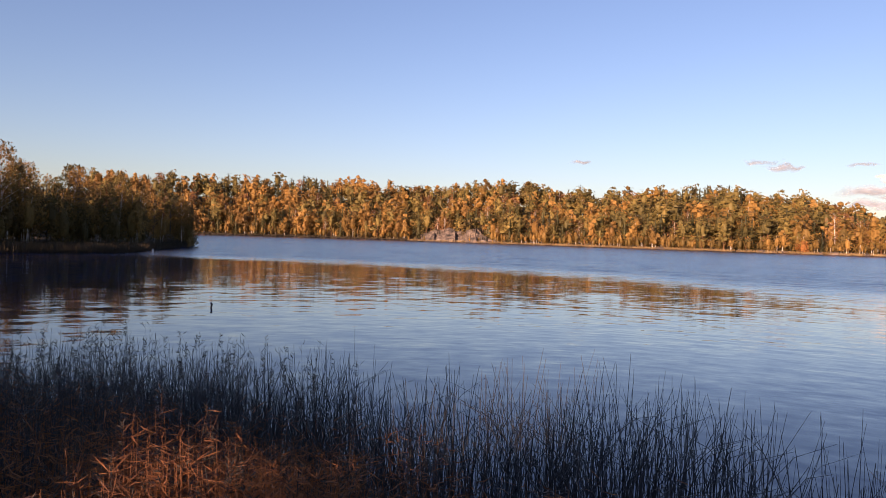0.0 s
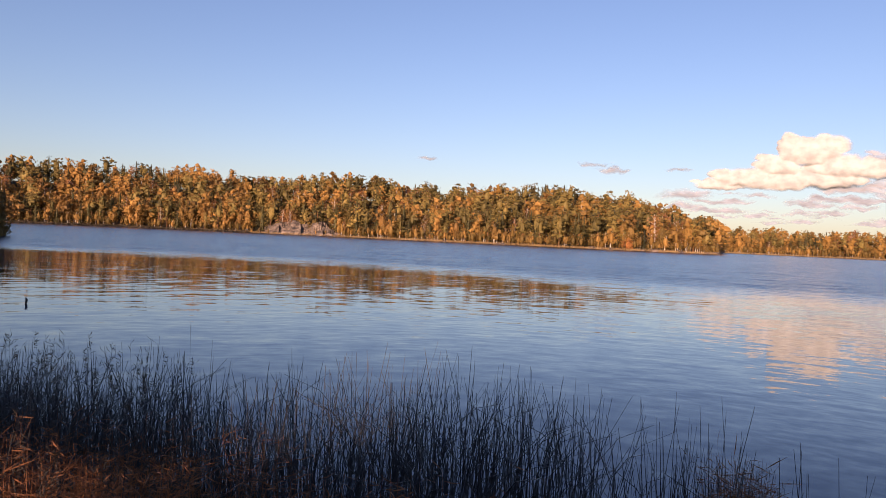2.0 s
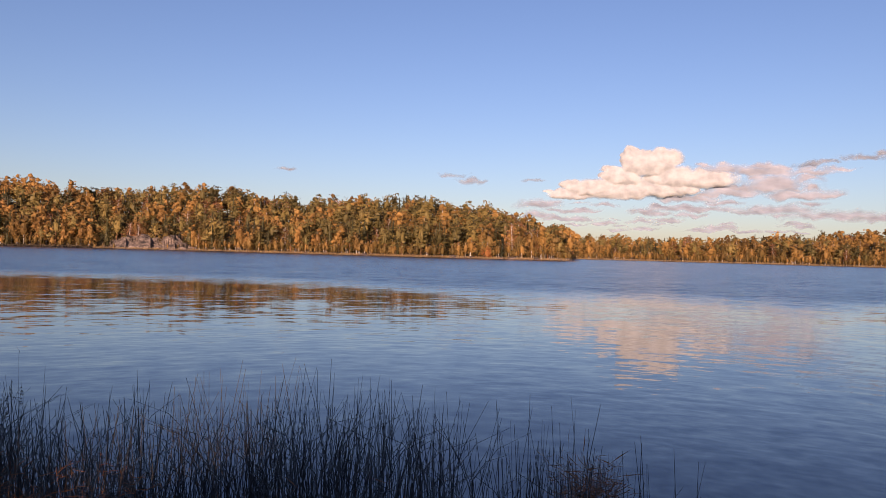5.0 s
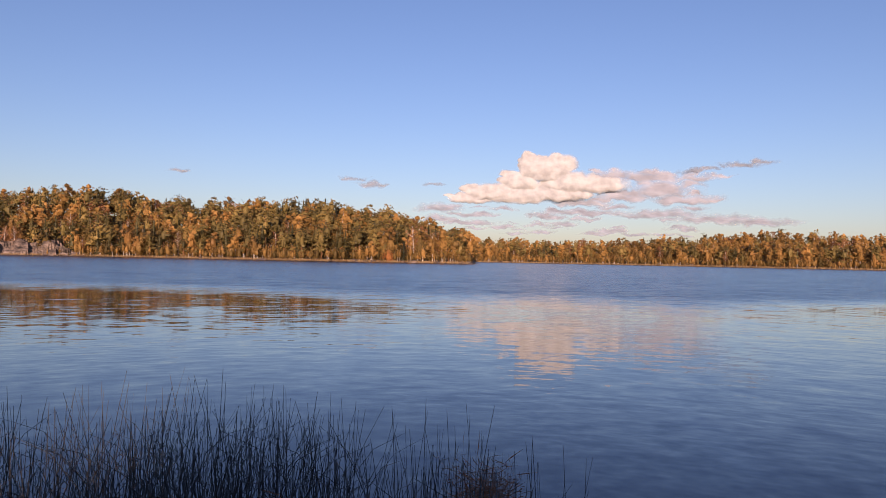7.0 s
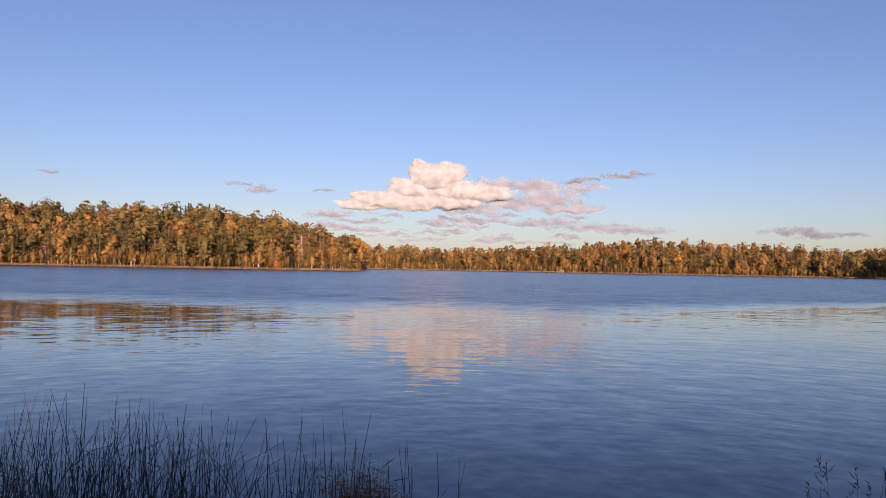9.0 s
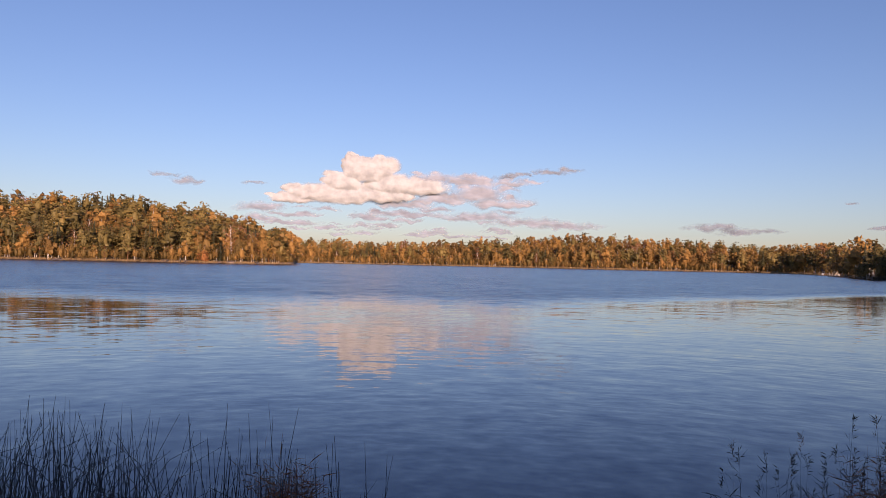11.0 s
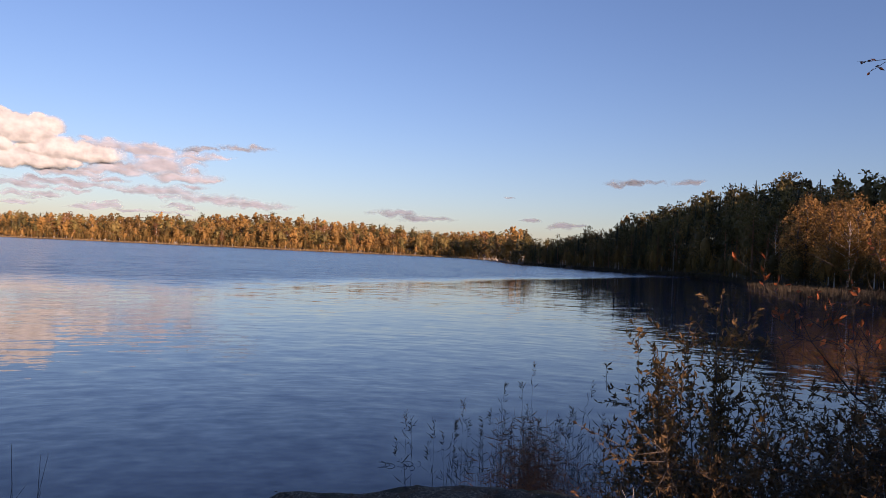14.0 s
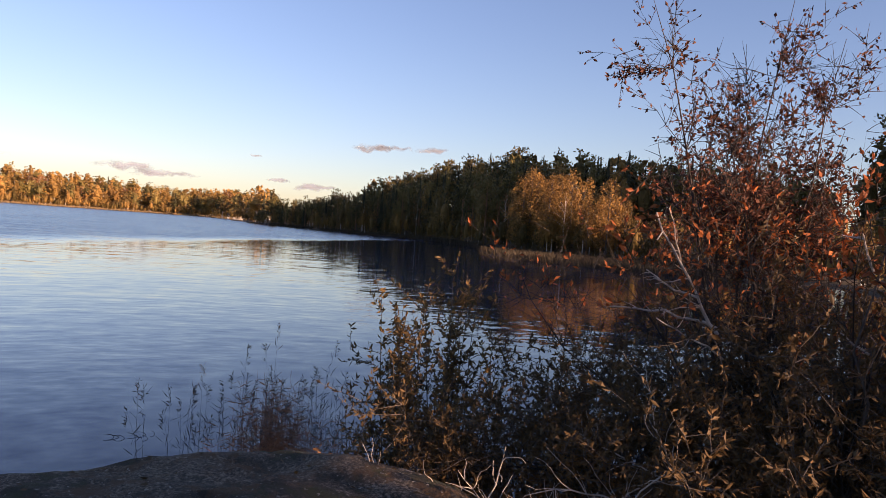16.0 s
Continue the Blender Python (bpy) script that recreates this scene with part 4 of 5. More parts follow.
stuff_of("low_reeds", "rusty low reeds at the foot of the rock", leafy_reeds([(place(b, r)[0], place(b, r)[1], 0.0, 1.0) for b, r in zip(rng.uniform(74, 86.5, 210), rng.uniform(6.0, 7.6, 210))], 0.86, 0.17, 8), [DRYREED, DRYREED])


# ---- shrubs and small trees on the near bank ----
def limb_walk(start, way, length, steps, wander, lift=0.0):
    p = [np.asarray(start, float)]
    u = unit(np.asarray(way, float))
    for _ in range(steps):
        u = unit(u + rng.normal(size=3) * wander + np.array([0, 0, lift]))
        p.append(p[-1] + u * length / steps)
    return np.array(p)


def woody(stems, sub, twigs, leaf, leaf_width, per_twig, thick, wander=0.16, lift=0.03, leafy=None, twig_len=0.35, reach=(0.25, 0.5), first=2, narrow=0.0):
    """Stems are (start, way, length). Returns the branches' and the leaves' meshes as arrays."""
    groups, cs, us = [], [], []
    for start, way, length in stems:
        wood = []
        groups.append(wood)
        p = limb_walk(start, way, length, 7, wander, lift)
        r = thick * (length / 2.0) * np.linspace(1, 0.1, len(p))
        wood.append(tube(p, r, 6))
        for _ in range(sub):
            i = rng.integers(first, len(p) - 1)
            d = unit(p[i + 1] - p[i] if i + 1 < len(p) else p[i] - p[i - 1])
            w = unit(d * 0.6 + rng.normal(size=3) * 0.6 + (0, 0, 0.15))
            q = limb_walk(p[i], w, length * rng.uniform(*reach) * (1 + 0.3 * narrow - narrow * i / len(p)), 5, wander, lift)
            wood.append(tube(q, r[i] * 0.5 * np.linspace(1, 0.3, len(q)), 4))
            for _ in range(twigs):
                j = rng.integers(1, len(q))
                g = limb_walk(q[j], unit(rng.normal(size=3) * 0.7 + unit(q[-1] - q[0]) * 0.7), twig_len * rng.uniform(0.5, 1.2), 3, wander)
                wood.append(tube(g, [0.0032, 0.0026, 0.002, 0.001], 3))
                keep = per_twig if leafy is None else max(0, int(round(per_twig * leafy(g[-1]))))
                for _ in range(keep):
                    s = rng.uniform(0.1, 1.0) * 3
                    m = int(min(s, 2))
                    cs.append(g[m] + (g[m + 1] - g[m]) * (s - m))
                    us.append(unit(g[-1] - g[0]) * 0.7 + rng.normal(size=3) * 0.7)
    n = max(1, len(cs))
    lv = leaves(np.array(cs), np.array(us), leaf * rng.uniform(0.6, 1.25, n), leaf_width * rng.uniform(0.7, 1.25, n), 0.3)
    return [join(g) for g in groups], lv


def shrub(name, label, category, wood, lv, bark, leaf_mat):
    root = new(name)
    off = np.array([float(a) for a in wood[0][0][0]])
    root.location = tuple(off)
    for v, f in wood:
        part("stem", quad_mesh("stem", v - off, f, [bark], smooth=True), root)
    part("foliage", quad_mesh("foliage", lv[0] - off, lv[1], [leaf_mat]), root)
    return tagged(root, label, category)


def clump(b, r, n, spread, height, splay, z=None):
    out = []
    for i in range(n):
        a = rng.uniform(0, 6.283)
        x, y = place(b, r)
        x, y = x + math.cos(a) * spread * rng.uniform(0, 1), y + math.sin(a) * spread * rng.uniform(0, 1)
        zz = float(ground_height(x, y)) - 0.1 if z is None else z
        out.append(((x, y, max(zz, -0.2)), (math.cos(a) * splay, math.sin(a) * splay, 1), height * rng.uniform(0.7, 1.08)))
    return out


def osiers(stems, shoots, leaf, leaf_width):
    """Upright rods with short ascending side shoots, leaves set closely along all of them."""
    groups, cs, us = [], [], []

    def dress(p, step):
        d = np.diff(p, axis=0)
        for i in range(len(d)):
            n = max(1, int(np.linalg.norm(d[i]) / step))
            for _ in range(n):
                cs.append(p[i] + d[i] * rng.uniform())
                us.append(unit(d[i]) * 0.75 + unit(rng.normal(size=3)) * 0.8)

    for start, way, length in stems:
        p = limb_walk(start, way, length, 8, 0.03, 0.03)
        r = 0.009 * np.linspace(1, 0.2, len(p))
        wood = [tube(p, r, 6)]
        dress(p[4:], 0.026)
        for _ in range(shoots):
            i = int(rng.integers(3, len(p)))
            a = rng.uniform(0, 6.283)
            q = limb_walk(p[i], (math.cos(a) * 0.8, math.sin(a) * 0.8, 0.9), length * rng.uniform(0.07, 0.17), 3, 0.12)
            wood.append(tube(q, 0.003 * np.linspace(1, 0.4, len(q)), 4))
            dress(q, 0.021)
        groups.append(join(wood))
    n = len(cs)
    return groups, leaves(np.array(cs), np.array(us), leaf * rng.uniform(0.6, 1.2, n), leaf_width * rng.uniform(0.7, 1.2, n), 0.3)


rng = np.random.default_rng(23)
shrub("willow_bush", "tall willow bush with yellowing narrow leaves by the water", "bush", *osiers(clump(87.5, 6.2, 9, 0.11, 2.25, 0.02) + clump(91.4, 6.3, 8, 0.11, 2.25, 0.035), 15, 0.060, 0.024), BARK, WILLOW)
shrub("brown_bush", "low bush with rust-brown leaves at the edge of the rock", "bush", *osiers(clump(85.6, 5.4, 16, 0.34, 0.95, 0.14), 10, 0.054, 0.022), BARK, RUSTY)
for b, r, n, h, label in ((88.4, 5.7, 16, 1.2, "low willow bush with yellow-brown leaves beside the rock"), (91.4, 6.0, 18, 1.55, "dense low willow bush with olive-brown leaves")):
    shrub("willow_bush", label, "bush", *osiers(clump(b, r, n, 0.46, h, 0.16), 11, 0.050, 0.020), BARK, WILLOW)
for b, r, n, h in ((92.5, 5.9, 12, 1.5), (97.0, 6.6, 11, 1.5), (103.0, 6.9, 11, 1.5), (109.0, 6.9, 11, 1.55), (115.0, 6.7, 11, 1.7), (121.5, 6.2, 11, 1.75), (96.5, 5.1, 9, 1.2), (104.0, 5.2, 9, 1.25), (112.5, 5.3, 9, 1.4), (119.0, 5.0, 9, 1.5), (110.5, 6.0, 12, 1.65), (117.5, 5.8, 13, 1.95), (123.0, 5.7, 13, 2.1)):
    shrub("shrub", "dense dark shrub with small dull leaves on the bank", "bush", *woody(clump(b, r, n, 0.5, h, 0.42), 7, 7, 0.056, 0.019, 11, 0.008, 0.14, twig_len=0.3), BARK, DARKLEAF)


def tufted(q):
    """Leaves hang on in tufts, with bare twigs between."""
    return float(np.clip(0.75 + 2.6 * noise.noise(Vector((q[0], q[1], q[2])) * 2.6), 0.05, 1.9))


def red_leafy(q):
    """Fewer leaves on the high, wind-swept twigs."""
    return float(np.interp(q[2], [1.8, 2.5, 2.85, 3.4, 3.65, 5.2], [0.02, 0.12, 0.6, 0.7, 0.42, 0.42])) * tufted(q)


def low_leafy(q):
    """Leaves only in the spreading middle storey."""
    return float(np.interp(q[2], [2.1, 2.6, 2.95, 3.55, 3.8], [0.03, 0.12, 0.55, 0.8, 0.05])) * tufted(q)


def tree_stems(b, r, z, ways):
    x, y = place(b, r)
    return [((x + dx * 0.1, y + dy * 0.1, z), (dx, dy, 1), h) for dx, dy, h in ways]


rng = np.random.default_rng(24)
shrub("rowan_tree", "small open tree with red autumn leaves and stems, darkened for shade", "tree", *woody(tree_stems(113.5, 6.45, 0.3, [(0.0, 0.06, 4.75), (0.02, 0.03, 4.7), (-0.02, -0.03, 4.5), (0.0, 0.13, 4.3), (-0.02, 0.17, 3.8), (0.02, 0.27, 3.35), (0.0, -0.09, 3.9), (0.02, 0.10, 4.4)]), 30, 11, 0.044, 0.022, 9, 0.009, 0.10, 0.04, leafy=red_leafy, twig_len=0.22, reach=(0.1, 0.24), first=4, narrow=0.9), SHADEBARK, SHADERED)
shrub("rowan_tree", "small leaning tree with rust-red leaves over the water", "tree", *woody(tree_stems(115.5, 6.2, 0.3, [(0.1, 0.15, 2.9), (0.0, 0.28, 3.0), (-0.1, 0.36, 2.95), (0.15, 0.05, 2.9), (-0.12, 0.2, 3.0), (0.05, 0.42, 2.95), (0.02, 0.5, 3.0), (0.0, 0.6, 3.2), (-0.05, 0.68, 3.25)]), 17, 8, 0.064, 0.030, 8, 0.011, 0.15, 0.0, leafy=low_leafy, twig_len=0.28, reach=(0.12, 0.34), first=3), SHADEBARK, RED)
shrub("rowan_tree", "small crowded tree with rust-red leaves on the bank", "tree", *woody(tree_stems(120.0, 6.0, 0.3, [(0.05, 0.1, 2.95), (-0.1, 0.2, 2.95), (0.1, -0.2, 3.0), (-0.25, 0.0, 2.9), (0.2, 0.25, 2.9)]), 17, 8, 0.064, 0.030, 8, 0.011, 0.15, 0.0, leafy=low_leafy, twig_len=0.28, reach=(0.12, 0.34), first=3), SHADEBARK, RED)


def dead_branch(b, r, z, way, length, forks, thick=0.014):
    x, y = place(b, r)
    p = limb_walk((x, y, z), way, length, 8, 0.22)
    root = new("dead_branch", quad_mesh("dead_branch", *tube(p, thick * np.linspace(1, 0.3, len(p)), 6), [DEADWOOD], smooth=True))
    tagged(root, "bleached bare dead branch in the undergrowth", "branch", "dead branches on the bank")
    for _ in range(forks):
        i = rng.integers(1, len(p) - 1)
        f = limb_walk(p[i], unit(p[i + 1] - p[i]) + rng.normal(size=3) * 0.7, length * rng.uniform(0.2, 0.5), 5, 0.25)
        part("twig", quad_mesh("twig", *tube(f, thick * 0.55 * np.linspace(1, 0.3, len(f)), 5), [DEADWOOD], smooth=True), root)


rng = np.random.default_rng(25)
for b, r, z in [(98.5, 4.7, 0.95), (101.5, 4.8, 1.0), (95.4, 4.7, 0.9), (104.0, 4.9, 1.1), (97.2, 4.6, 1.0), (107.5, 5.2, 1.3), (93.6, 4.8, 0.9), (99.8, 4.5, 1.05), (103.0, 4.6, 1.05), (96.6, 4.5, 0.95), (106.0, 4.8, 1.2), (110.0, 5.0, 1.3), (100.6, 4.6, 0.95), (102.4, 4.5, 1.0), (90.6, 4.6, 1.0), (91.8, 4.5, 1.05), (92.8, 4.4, 1.0), (94.6, 4.3, 1.0), (98.0, 4.2, 1.05)]:
    dead_branch(b, r, z, (rng.uniform(-0.4, 0.4), rng.choice((-0.9, 0.9)), rng.uniform(0.15, 0.6)), rng.uniform(0.5, 0.9), 8, 0.0072)


def bough(name, b0, r0, z0, b1, r1, z1, thick, parent, twigs):
    """A crooked bare limb between two places, with short broken twigs."""
    p0, p1 = np.array([*place(b0, r0), z0]), np.array([*place(b1, r1), z1])
    n = 9
    u = np.linspace(0, 1, n)[:, None]
    span = np.linalg.norm(p1 - p0)
    p = p0 + (p1 - p0) * u + np.cumsum(rng.normal(size=(n, 3)), 0) * 0.02 * span
    out = [tube(p, thick * np.linspace(1, 0.45, n), 7)]
    for _ in range(twigs):
        i = rng.integers(2, n - 1)
        q = limb_walk(p[i], unit(p1 - p0) * 0.6 + rng.normal(size=3) * 0.6, span * rng.uniform(0.12, 0.32), 4, 0.25)
        out.append(tube(q, thick * 0.4 * np.linspace(1, 0.3, len(q)), 5))
    off = np.array(parent.location)
    v, f = join(out)
    part(name, quad_mesh(name, v - off, f, [BARK if name == "trunk" else DEADWOOD], smooth=True), parent)


def dead_tree(b, r, label, limbs):
    root = tagged(new("dead_tree"), label, "dead tree", "dead trees on the bank")
    x, y = place(b, r)
    root.location = (x, y, float(ground_height(x, y)))
    for k, limb in enumerate(limbs):
        bough("trunk" if k == 0 else "bough", *limb, root, 3 if k == 0 else 6)


dead_tree(112.8, 5.4, "bleached leaning dead tree with bare crooked boughs", [(112.8, 5.4, 0.3, 111.0, 5.4, 2.28, 0.0161), (111.0, 5.4, 2.26, 104.8, 5.5, 3.05, 0.0130), (109.2, 5.43, 2.50, 105.0, 5.5, 2.66, 0.0087), (111.0, 5.4, 2.28, 103.6, 5.5, 2.34, 0.0112), (111.2, 5.4, 2.1, 107.2, 5.2, 2.36, 0.0081), (108.0, 5.45, 2.70, 107.0, 5.5, 3.1, 0.0056)])
dead_tree(120.6, 5.3, "slim bleached dead stem with a crooked top", [(120.6, 5.3, 0.4, 120.1, 5.3, 2.78, 0.0124), (120.1, 5.3, 2.74, 118.9, 5.3, 3.02, 0.0087), (120.2, 5.3, 2.25, 118.2, 5.3, 2.36, 0.0081), (119.3, 5.3, 2.95, 117.9, 5.35, 2.97, 0.0056)])

plant([(124.2, 15.5, 9.0)], {"pine": [pine(16, 9000, 0.2)]}, "pine", 0.43, "trees on the bank", (0.95, 1.0))

lit = []
while len(lit) < 420:
    b, r = rng.uniform(40, 115), rng.uniform(1.2, 5.2)
    x, y = place(b, r)
    if noise.noise(Vector((x * 1.3, y * 1.3, 2))) > -0.1 or r > 4.2:
        lit.append((x, y, rock_top(x, y) + 0.006))
lit = np.array(lit)
flat = np.stack([rng.normal(size=len(lit)), rng.normal(size=len(lit)), rng.normal(size=len(lit)) * 0.12], 1)
tagged(new("leaf_litter", quad_mesh("leaf_litter", *leaves(lit, flat, 0.05 * rng.uniform(0.5, 1.3, len(lit)), 0.028, facing=np.tile((0.0, 0.0, 1.0), (len(lit), 1))), [DARKLEAF])), "scattered fallen brown leaves on the rock", "leaves", kind="stuff")

# ---- small far things ----
def simple(name, bm, mat, parent=None, label=""):
    me = bpy.data.meshes.new(name)
    bm.to_mesh(me)
    bm.free()
    me.materials.append(mat)
    if parent is None:
        return new(name, me)
    return part(name, me, parent, label)


PAINT = surface_material("weathered_white_paint", [(0.3, (0.55, 0.53, 0.50)), (0.7, (0.80, 0.79, 0.76))], 1.0, 8.0, rough=0.5, bump=0.1)
TILES = surface_material("dark_roof", [(0.3, (0.05, 0.035, 0.03)), (0.7, (0.10, 0.07, 0.06))], 1.5, 12.0)
DARKGLASS = surface_material("dark_window", [(0.3, (0.02, 0.022, 0.025)), (0.7, (0.04, 0.042, 0.045))], 1.0, 4.0, rough=0.1, bump=0.0)


def box(x0, x1, y0, y1, z0, z1):
    bm = bmesh.new()
    bmesh.ops.create_cube(bm, size=1)
    for q in bm.verts:
        q.co = ((x0 + x1) / 2 + q.co.x * (x1 - x0), (y0 + y1) / 2 + q.co.y * (y1 - y0), (z0 + z1) / 2 + q.co.z * (z1 - z0))
    return bm


def cottage(b, r, w, d, h, label):
    x, y = place(b, r)
    root = tagged(new("cottage"), label, "house")
    root.matrix_world = pose(x, y, float(ground_height(x, y)), 0, 0, -b)
    simple("wall", box(-w / 2, w / 2, -d / 2, d / 2, -1.0, h), PAINT, root)
    bm = bmesh.new()
    e = 0.4
    a = [bm.verts.new(q) for q in ((-w / 2 - e, -d / 2 - e, h - 0.1), (w / 2 + e, -d / 2 - e, h - 0.1), (w / 2 + e, 0, h + d * 0.35), (-w / 2 - e, 0, h + d * 0.35), (-w / 2 - e, d / 2 + e, h - 0.1), (w / 2 + e, d / 2 + e, h - 0.1))]
    for q in ((0, 1, 2, 3), (3, 2, 5, 4), (0, 3, 4), (1, 5, 2), (0, 4, 5, 1)):
        bm.faces.new([a[i] for i in q])
    simple("roof", bm, TILES, root)
    for k in (-0.28, 0.0, 0.28):
        win = simple("window", box(k * w - 0.5, k * w + 0.5, -d / 2 - 0.06, -d / 2 - 0.01, h * 0.4, h * 0.8), DARKGLASS, root)
        simple("sill", box(k * w - 0.6, k * w + 0.6, -d / 2 - 0.14, -d / 2 - 0.01, h * 0.4 - 0.1, h * 0.4 - 0.02), PAINT, win)


cottage(72.9, float(far_shore(72.9)) + 5, 4.2, 3.6, 2.2, "small white cottage among trees at the far end")
bm = bmesh.new()
bmesh.ops.create_cone(bm, cap_ends=True, segments=10, radius1=0.12, radius2=0.05, depth=7.5)
bmesh.ops.translate(bm, verts=bm.verts, vec=(0, 0, 3.4))
pole = tagged(simple("flagpole", bm, PAINT), "bare white flagpole on the far bank", "pole")
x, y = place(72.3, 520)
pole.location = (x, y, float(ground_height(x, y)))

bm = bmesh.new()
bmesh.ops.create_cone(bm, cap_ends=True, segments=14, radius1=0.10, radius2=0.085, depth=0.5)
bmesh.ops.translate(bm, verts=bm.verts, vec=(0, 0, 0.2))
ring = bmesh.ops.create_uvsphere(bm, u_segments=14, v_segments=6, radius=0.085)
for q in ring["verts"]:
    q.co.z = q.co.z * 0.5 + 0.45
buoy = tagged(simple("marker_buoy", bm, PAINT), "white cylindrical marker buoy by the reeds", "buoy")
buoy.location = (*place(-22.1, 90), 0.0)

x, y = place(-17.9, 27.3)
p = np.array([(x, y, -0.4), (x, y, -0.02), (x + 0.02, y, 0.06), (x + 0.03, y, 0.13), (x - 0.01, y, 0.2)])
tagged(new("stick", quad_mesh("stick", *tube(p, [0.028, 0.028, 0.034, 0.04, 0.018], 7), [BARK], smooth=True)), "dark bent stick standing out of the water", "stick")


# ---- clouds ----
def cloud_material(name, seed, thin, base, stretch, scale, tone, detail=6.0, shade_range=(0.80, 1.12)):
    """Vapour lit by the sun and sky: ragged see-through edges, billows in relief and painted tone."""
    m, t = material(name)
    coord = t.nodes.new("ShaderNodeTexCoord")
    mp = t.nodes.new("ShaderNodeMapping")
    mp.inputs["Location"].default_value = (seed, 0, 0)
    mp.inputs["Scale"].default_value = (scale * stretch, scale, scale)
    t.links.new(coord.outputs["UV"], mp.inputs[0])
    n = nd(t, "ShaderNodeTexNoise", Scale=1.0, Detail=detail, Roughness=0.55, Distortion=0.2)
    t.links.new(mp.outputs[0], n.inputs["Vector"])
    att = t.nodes.new("ShaderNodeAttribute")
    att.attribute_name = "body"
    ad = t.nodes.new("ShaderNodeMath")
    ad.operation = "MULTIPLY_ADD"
    ad.inputs[1].default_value = base
    t.links.new(n.outputs["Fac"], ad.inputs[0])
    sh = t.nodes.new("ShaderNodeMath")
    sh.operation = "SUBTRACT"
    sh.inputs[1].default_value = base * 0.5
    t.links.new(att.outputs["Fac"], sh.inputs[0])
    t.links.new(sh.outputs[0], ad.inputs[2])
    mr = t.nodes.new("ShaderNodeMapRange")
    mr.interpolation_type = "SMOOTHSTEP"
    mr.inputs["From Min"].default_value = 0.0
    mr.inputs["From Max"].default_value = thin
    t.links.new(ad.outputs[0], mr.inputs["Value"])
    d = nd(t, "ShaderNodeBsdfDiffuse")
    billow = nd(t, "ShaderNodeTexNoise", Scale=1.7, Detail=2.5, Roughness=0.45)
    t.links.new(mp.outputs[0], billow.inputs["Vector"])
    # tone varies with the billows: their self-shadow is put into the colour
    dense = ramp(t, billow.outputs["Fac"], [(0.34, tuple(shade_range[0] * c for c in tone)), (0.64, tuple(shade_range[1] * c for c in tone))])
    t.links.new(dense.outputs[0], d.inputs["Color"])
    bp = nd(t, "ShaderNodeBump", Strength=0.22, Distance=40.0)
    t.links.new(billow.outputs["Fac"], bp.inputs["Height"])
    t.links.new(bp.outputs[0], d.inputs["Normal"])
    tp = t.nodes.new("ShaderNodeBsdfTransparent")
    mx = t.nodes.new("ShaderNodeMixShader")
    t.links.new(mr.outputs[0], mx.inputs[0])
    t.links.new(tp.outputs[0], mx.inputs[1])
    t.links.new(d.outputs[0], mx.inputs[2])
    out = t.nodes.new("ShaderNodeOutputMaterial")
    t.links.new(mx.outputs[0], out.inputs[0])
    return m


def cloud(name, label, b0, b1, e0, e1, lobes, mat, far=4300.0, depth=0.0, cells=14, warp=0.0, budding=0):
    """A bank of vapour on the far sky between two bearings and two heights, in degrees.
    Lobes are (bearing, height, half-width, half-height); each buds into smaller heads."""
    nu, nv = max(12, int((b1 - b0) * cells)), max(8, int((e1 - e0) * cells * 1.6))
    bb, ee = np.meshgrid(np.linspace(b0, b1, nu), np.linspace(e0, e1, nv))
    shift = np.array([(lumps(p, q, 1.1, 3.0, 3), lumps(p, q, 1.1, 17.0, 3)) for p, q in zip(bb.ravel(), ee.ravel())]).reshape(nv, nu, 2) if warp else np.zeros((nv, nu, 2))
    pb, pe = bb + warp * shift[..., 0], ee + 0.7 * warp * shift[..., 1]
    heads = list(lobes)
    for cx, cy, rx, ry in lobes:
        for _ in range(budding):
            a, q, g = rng.uniform(-0.3, 3.44), rng.uniform(0.5, 0.85), rng.uniform(0.28, 0.5)
            heads.append((cx + math.cos(a) * rx * q, cy + math.sin(a) * ry * q, rx * g, ry * g * 1.15))
    body, dome = np.full(bb.shape, -2.0), np.zeros(bb.shape)
    for cx, cy, rx, ry in heads:
        d2 = ((pb - cx) / rx) ** 2 + ((pe - cy) / np.where(pe < cy, ry * 0.6, ry)) ** 2
        body = np.maximum(body, 1 - np.sqrt(d2))
        dome = np.maximum(dome, np.sqrt(np.clip(1 - d2, 0, 1)) * min(rx, ry * 1.4))
    br, er = np.radians(bb), np.radians(ee)
    rr = far - depth * dome * far * math.pi / 180
    v = np.stack([rr * np.sin(br) * np.cos(er), rr * np.cos(br) * np.cos(er), rr * np.sin(er) + EYE], -1).reshape(-1, 3)
    k = np.arange(nv - 1)[:, None] * nu
    i = np.arange(nu - 1)[None]
    f = np.stack([k + i, k + i + 1, k + nu + i + 1, k + nu + i], -1).reshape(-1, 4)
    f = f[(body.ravel()[f] > -1.2).any(1)]
    me = quad_mesh(name, v, f, [mat], smooth=True)
    me.attributes.new("body", "FLOAT", "POINT").data.foreach_set("value", body.ravel().astype(np.float32))
    uv = me.uv_layers.new(name="UVMap")
    co = np.stack([bb.ravel(), ee.ravel()], -1)[f.ravel()]
    uv.data.foreach_set("uv", co.astype(np.float32).ravel())
    return tagged(new(name, me), label, "cloud", kind="structure")


rng = np.random.default_rng(41)
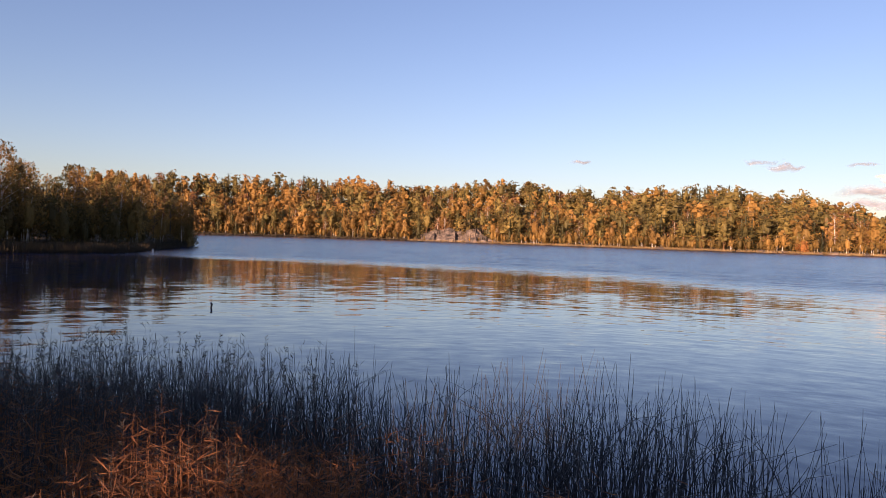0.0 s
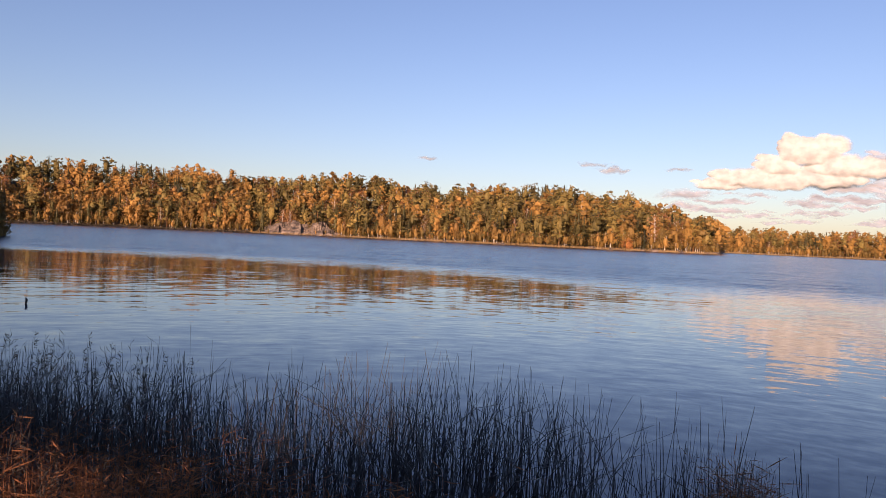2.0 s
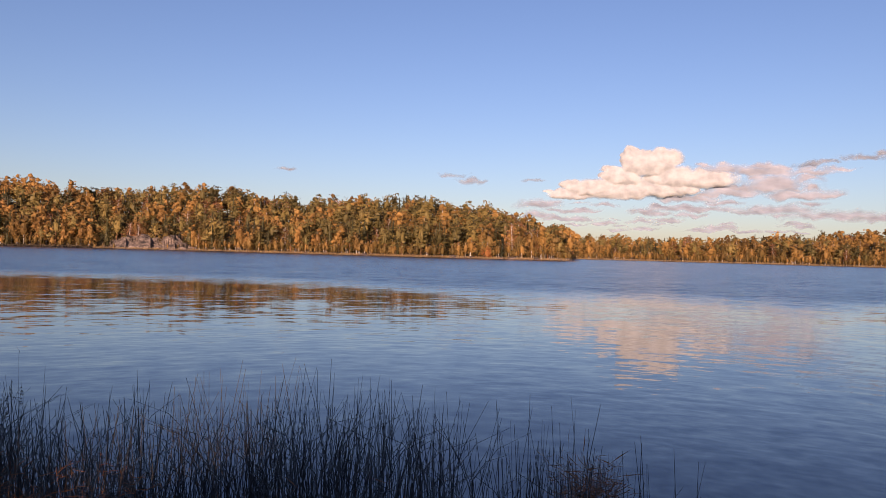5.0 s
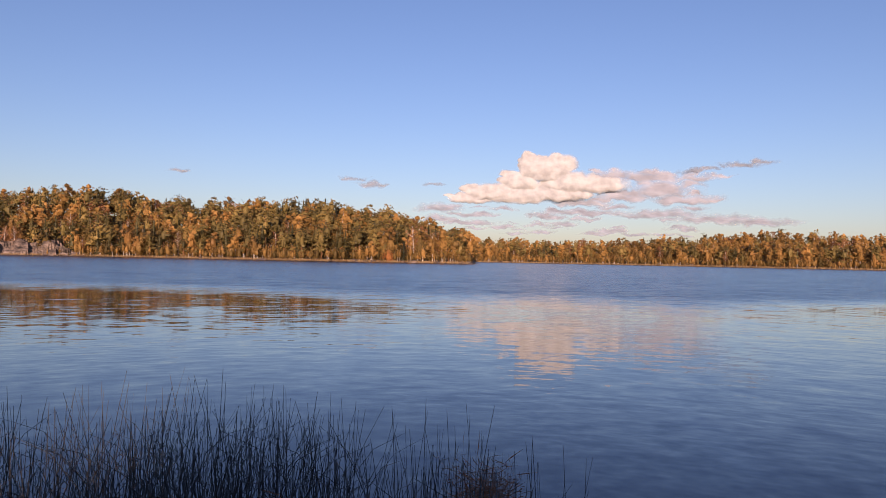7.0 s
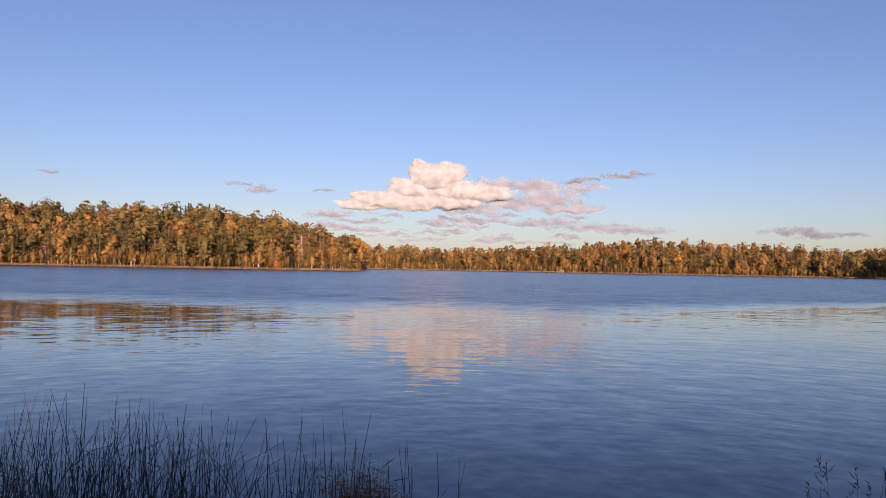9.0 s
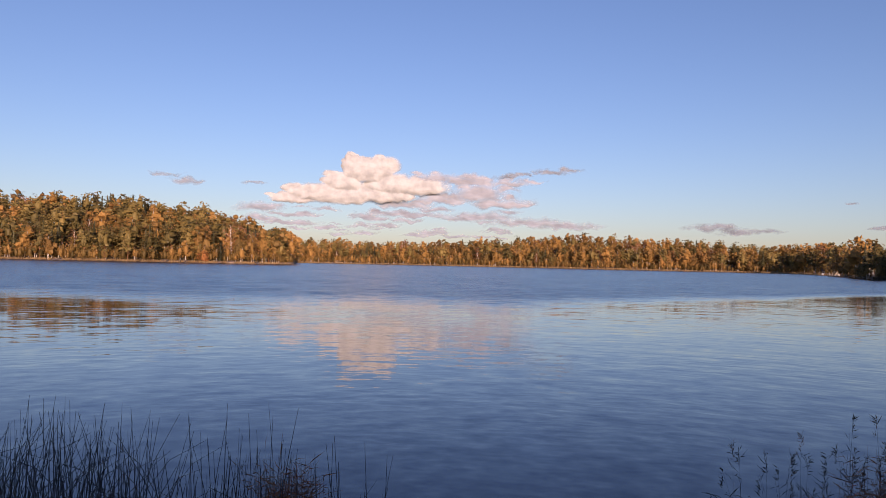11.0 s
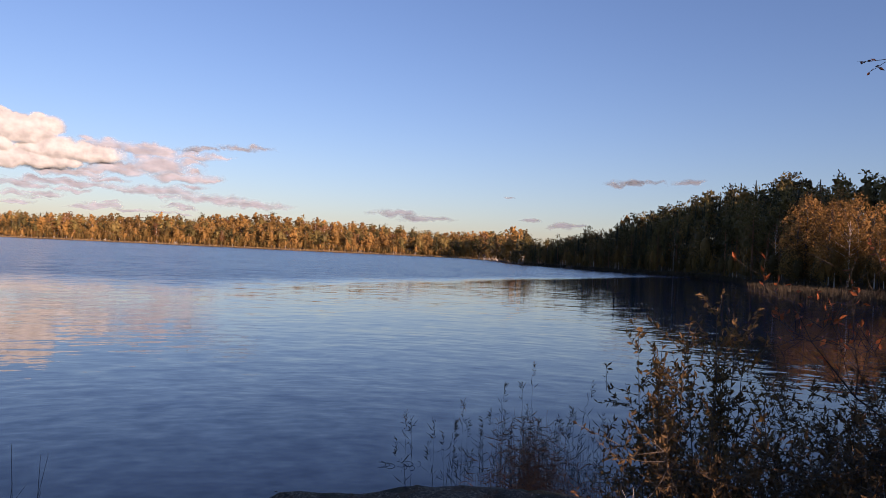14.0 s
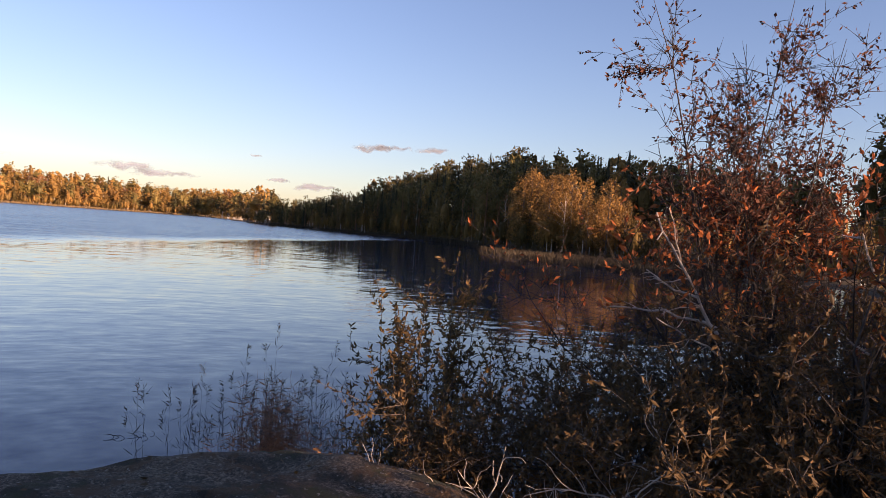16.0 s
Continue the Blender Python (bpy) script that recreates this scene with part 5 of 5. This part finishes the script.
# the materials' patterns are sized in degrees of sky
PUFFY = cloud_material("cumulus_vapour", 3.1, 0.34, 0.5, 0.9, 0.9, (0.39, 0.415, 0.42), 6.0, (0.80, 1.10))
# greyer copies of the cumulus vapour: self-shade of thick cloud put into the tone
GREY = cloud_material("shaded_vapour", 5.4, 0.75, 1.1, 0.6, 0.7, (0.27, 0.305, 0.36), 8.0)
FLAKE = cloud_material("flaked_vapour", 8.7, 0.85, 1.0, 0.5, 1.3, (0.235, 0.275, 0.335), 7.0)
WISP = cloud_material("wisp_vapour", 2.3, 0.9, 1.5, 0.5, 1.2, (0.19, 0.23, 0.285), 5.0)
cloud("cumulus_cloud", "bright cream cumulus cloud with a domed top", 29, 51, 2.6, 9.8, [(37.8, 7.5, 1.15, 0.9), (40.1, 7.4, 1.35, 1.05), (38.95, 7.35, 1.6, 1.05), (38.9, 6.9, 2.3, 1.3), (36.8, 6.0, 2.0, 1.0), (40.8, 5.9, 2.3, 1.2), (34.8, 5.2, 2.4, 0.95), (32.9, 4.7, 2.0, 0.6), (36.8, 4.9, 3.0, 0.95), (39.6, 5.1, 3.0, 1.0), (43.2, 5.8, 2.4, 0.95)], PUFFY, depth=0.42, warp=0.26, cells=10, budding=5)
cloud("grey_cloud", "pinkish grey cloud trailing beside the cumulus", 36, 56, 2.6, 8.4, [(46.2, 6.3, 2.8, 0.85), (47.6, 5.4, 3.4, 1.0), (50.2, 6.3, 2.4, 0.55), (49.4, 4.7, 3.2, 0.65), (45.0, 4.9, 3.2, 0.7), (41.5, 4.5, 3.4, 0.5), (44.0, 6.6, 2.0, 0.6)], GREY, far=4310.0, depth=0.2, warp=0.45, cells=9, budding=3)
flakes = [(b, e, w, w * rng.uniform(0.12, 0.2)) for b, e, w in zip(rng.uniform(29.0, 51, 70), rng.uniform(2.0, 4.2, 70), rng.uniform(0.6, 1.8, 70))]
cloud("stratus_cloud", "grey broken cloud bank low over the far wood", 26, 61, 1.0, 5.6, flakes + [(51.5, 3.2, 4.5, 0.65), (54.5, 3.0, 3.8, 0.5), (47.5, 3.6, 4.5, 0.6), (30.2, 3.9, 2.2, 0.6), (42.0, 3.7, 5.0, 0.4)], FLAKE, far=4000.0, depth=0.1, warp=0.35, cells=9)
for b, el, wide, high in ((10.2, 6.1, 1.0, 0.26), (23.3, 6.1, 1.5, 0.34), (24.9, 5.7, 1.3, 0.42), (29.8, 5.8, 0.9, 0.26), (53.5, 7.3, 2.3, 0.36), (50.0, 6.9, 1.6, 0.3), (65.0, 2.9, 2.0, 0.55), (67.4, 2.6, 2.2, 0.4), (76.0, 2.9, 1.0, 0.24), (78.6, 2.5, 1.7, 0.36), (82.8, 6.0, 1.7, 0.42), (84.6, 6.0, 1.9, 0.34), (87.8, 6.2, 1.4, 0.32), (74.4, 4.6, 0.5, 0.14)):
    cloud("wisp_cloud", "small grey wisp of cloud over the wood", b - 1.8 * wide, b + 1.8 * wide, el - 2 * high, el + 2 * high, [(b, el, wide, high), (b + 0.5 * wide, el + 0.25 * high, 0.8 * wide, 0.7 * high)], WISP, warp=0.35, cells=10)
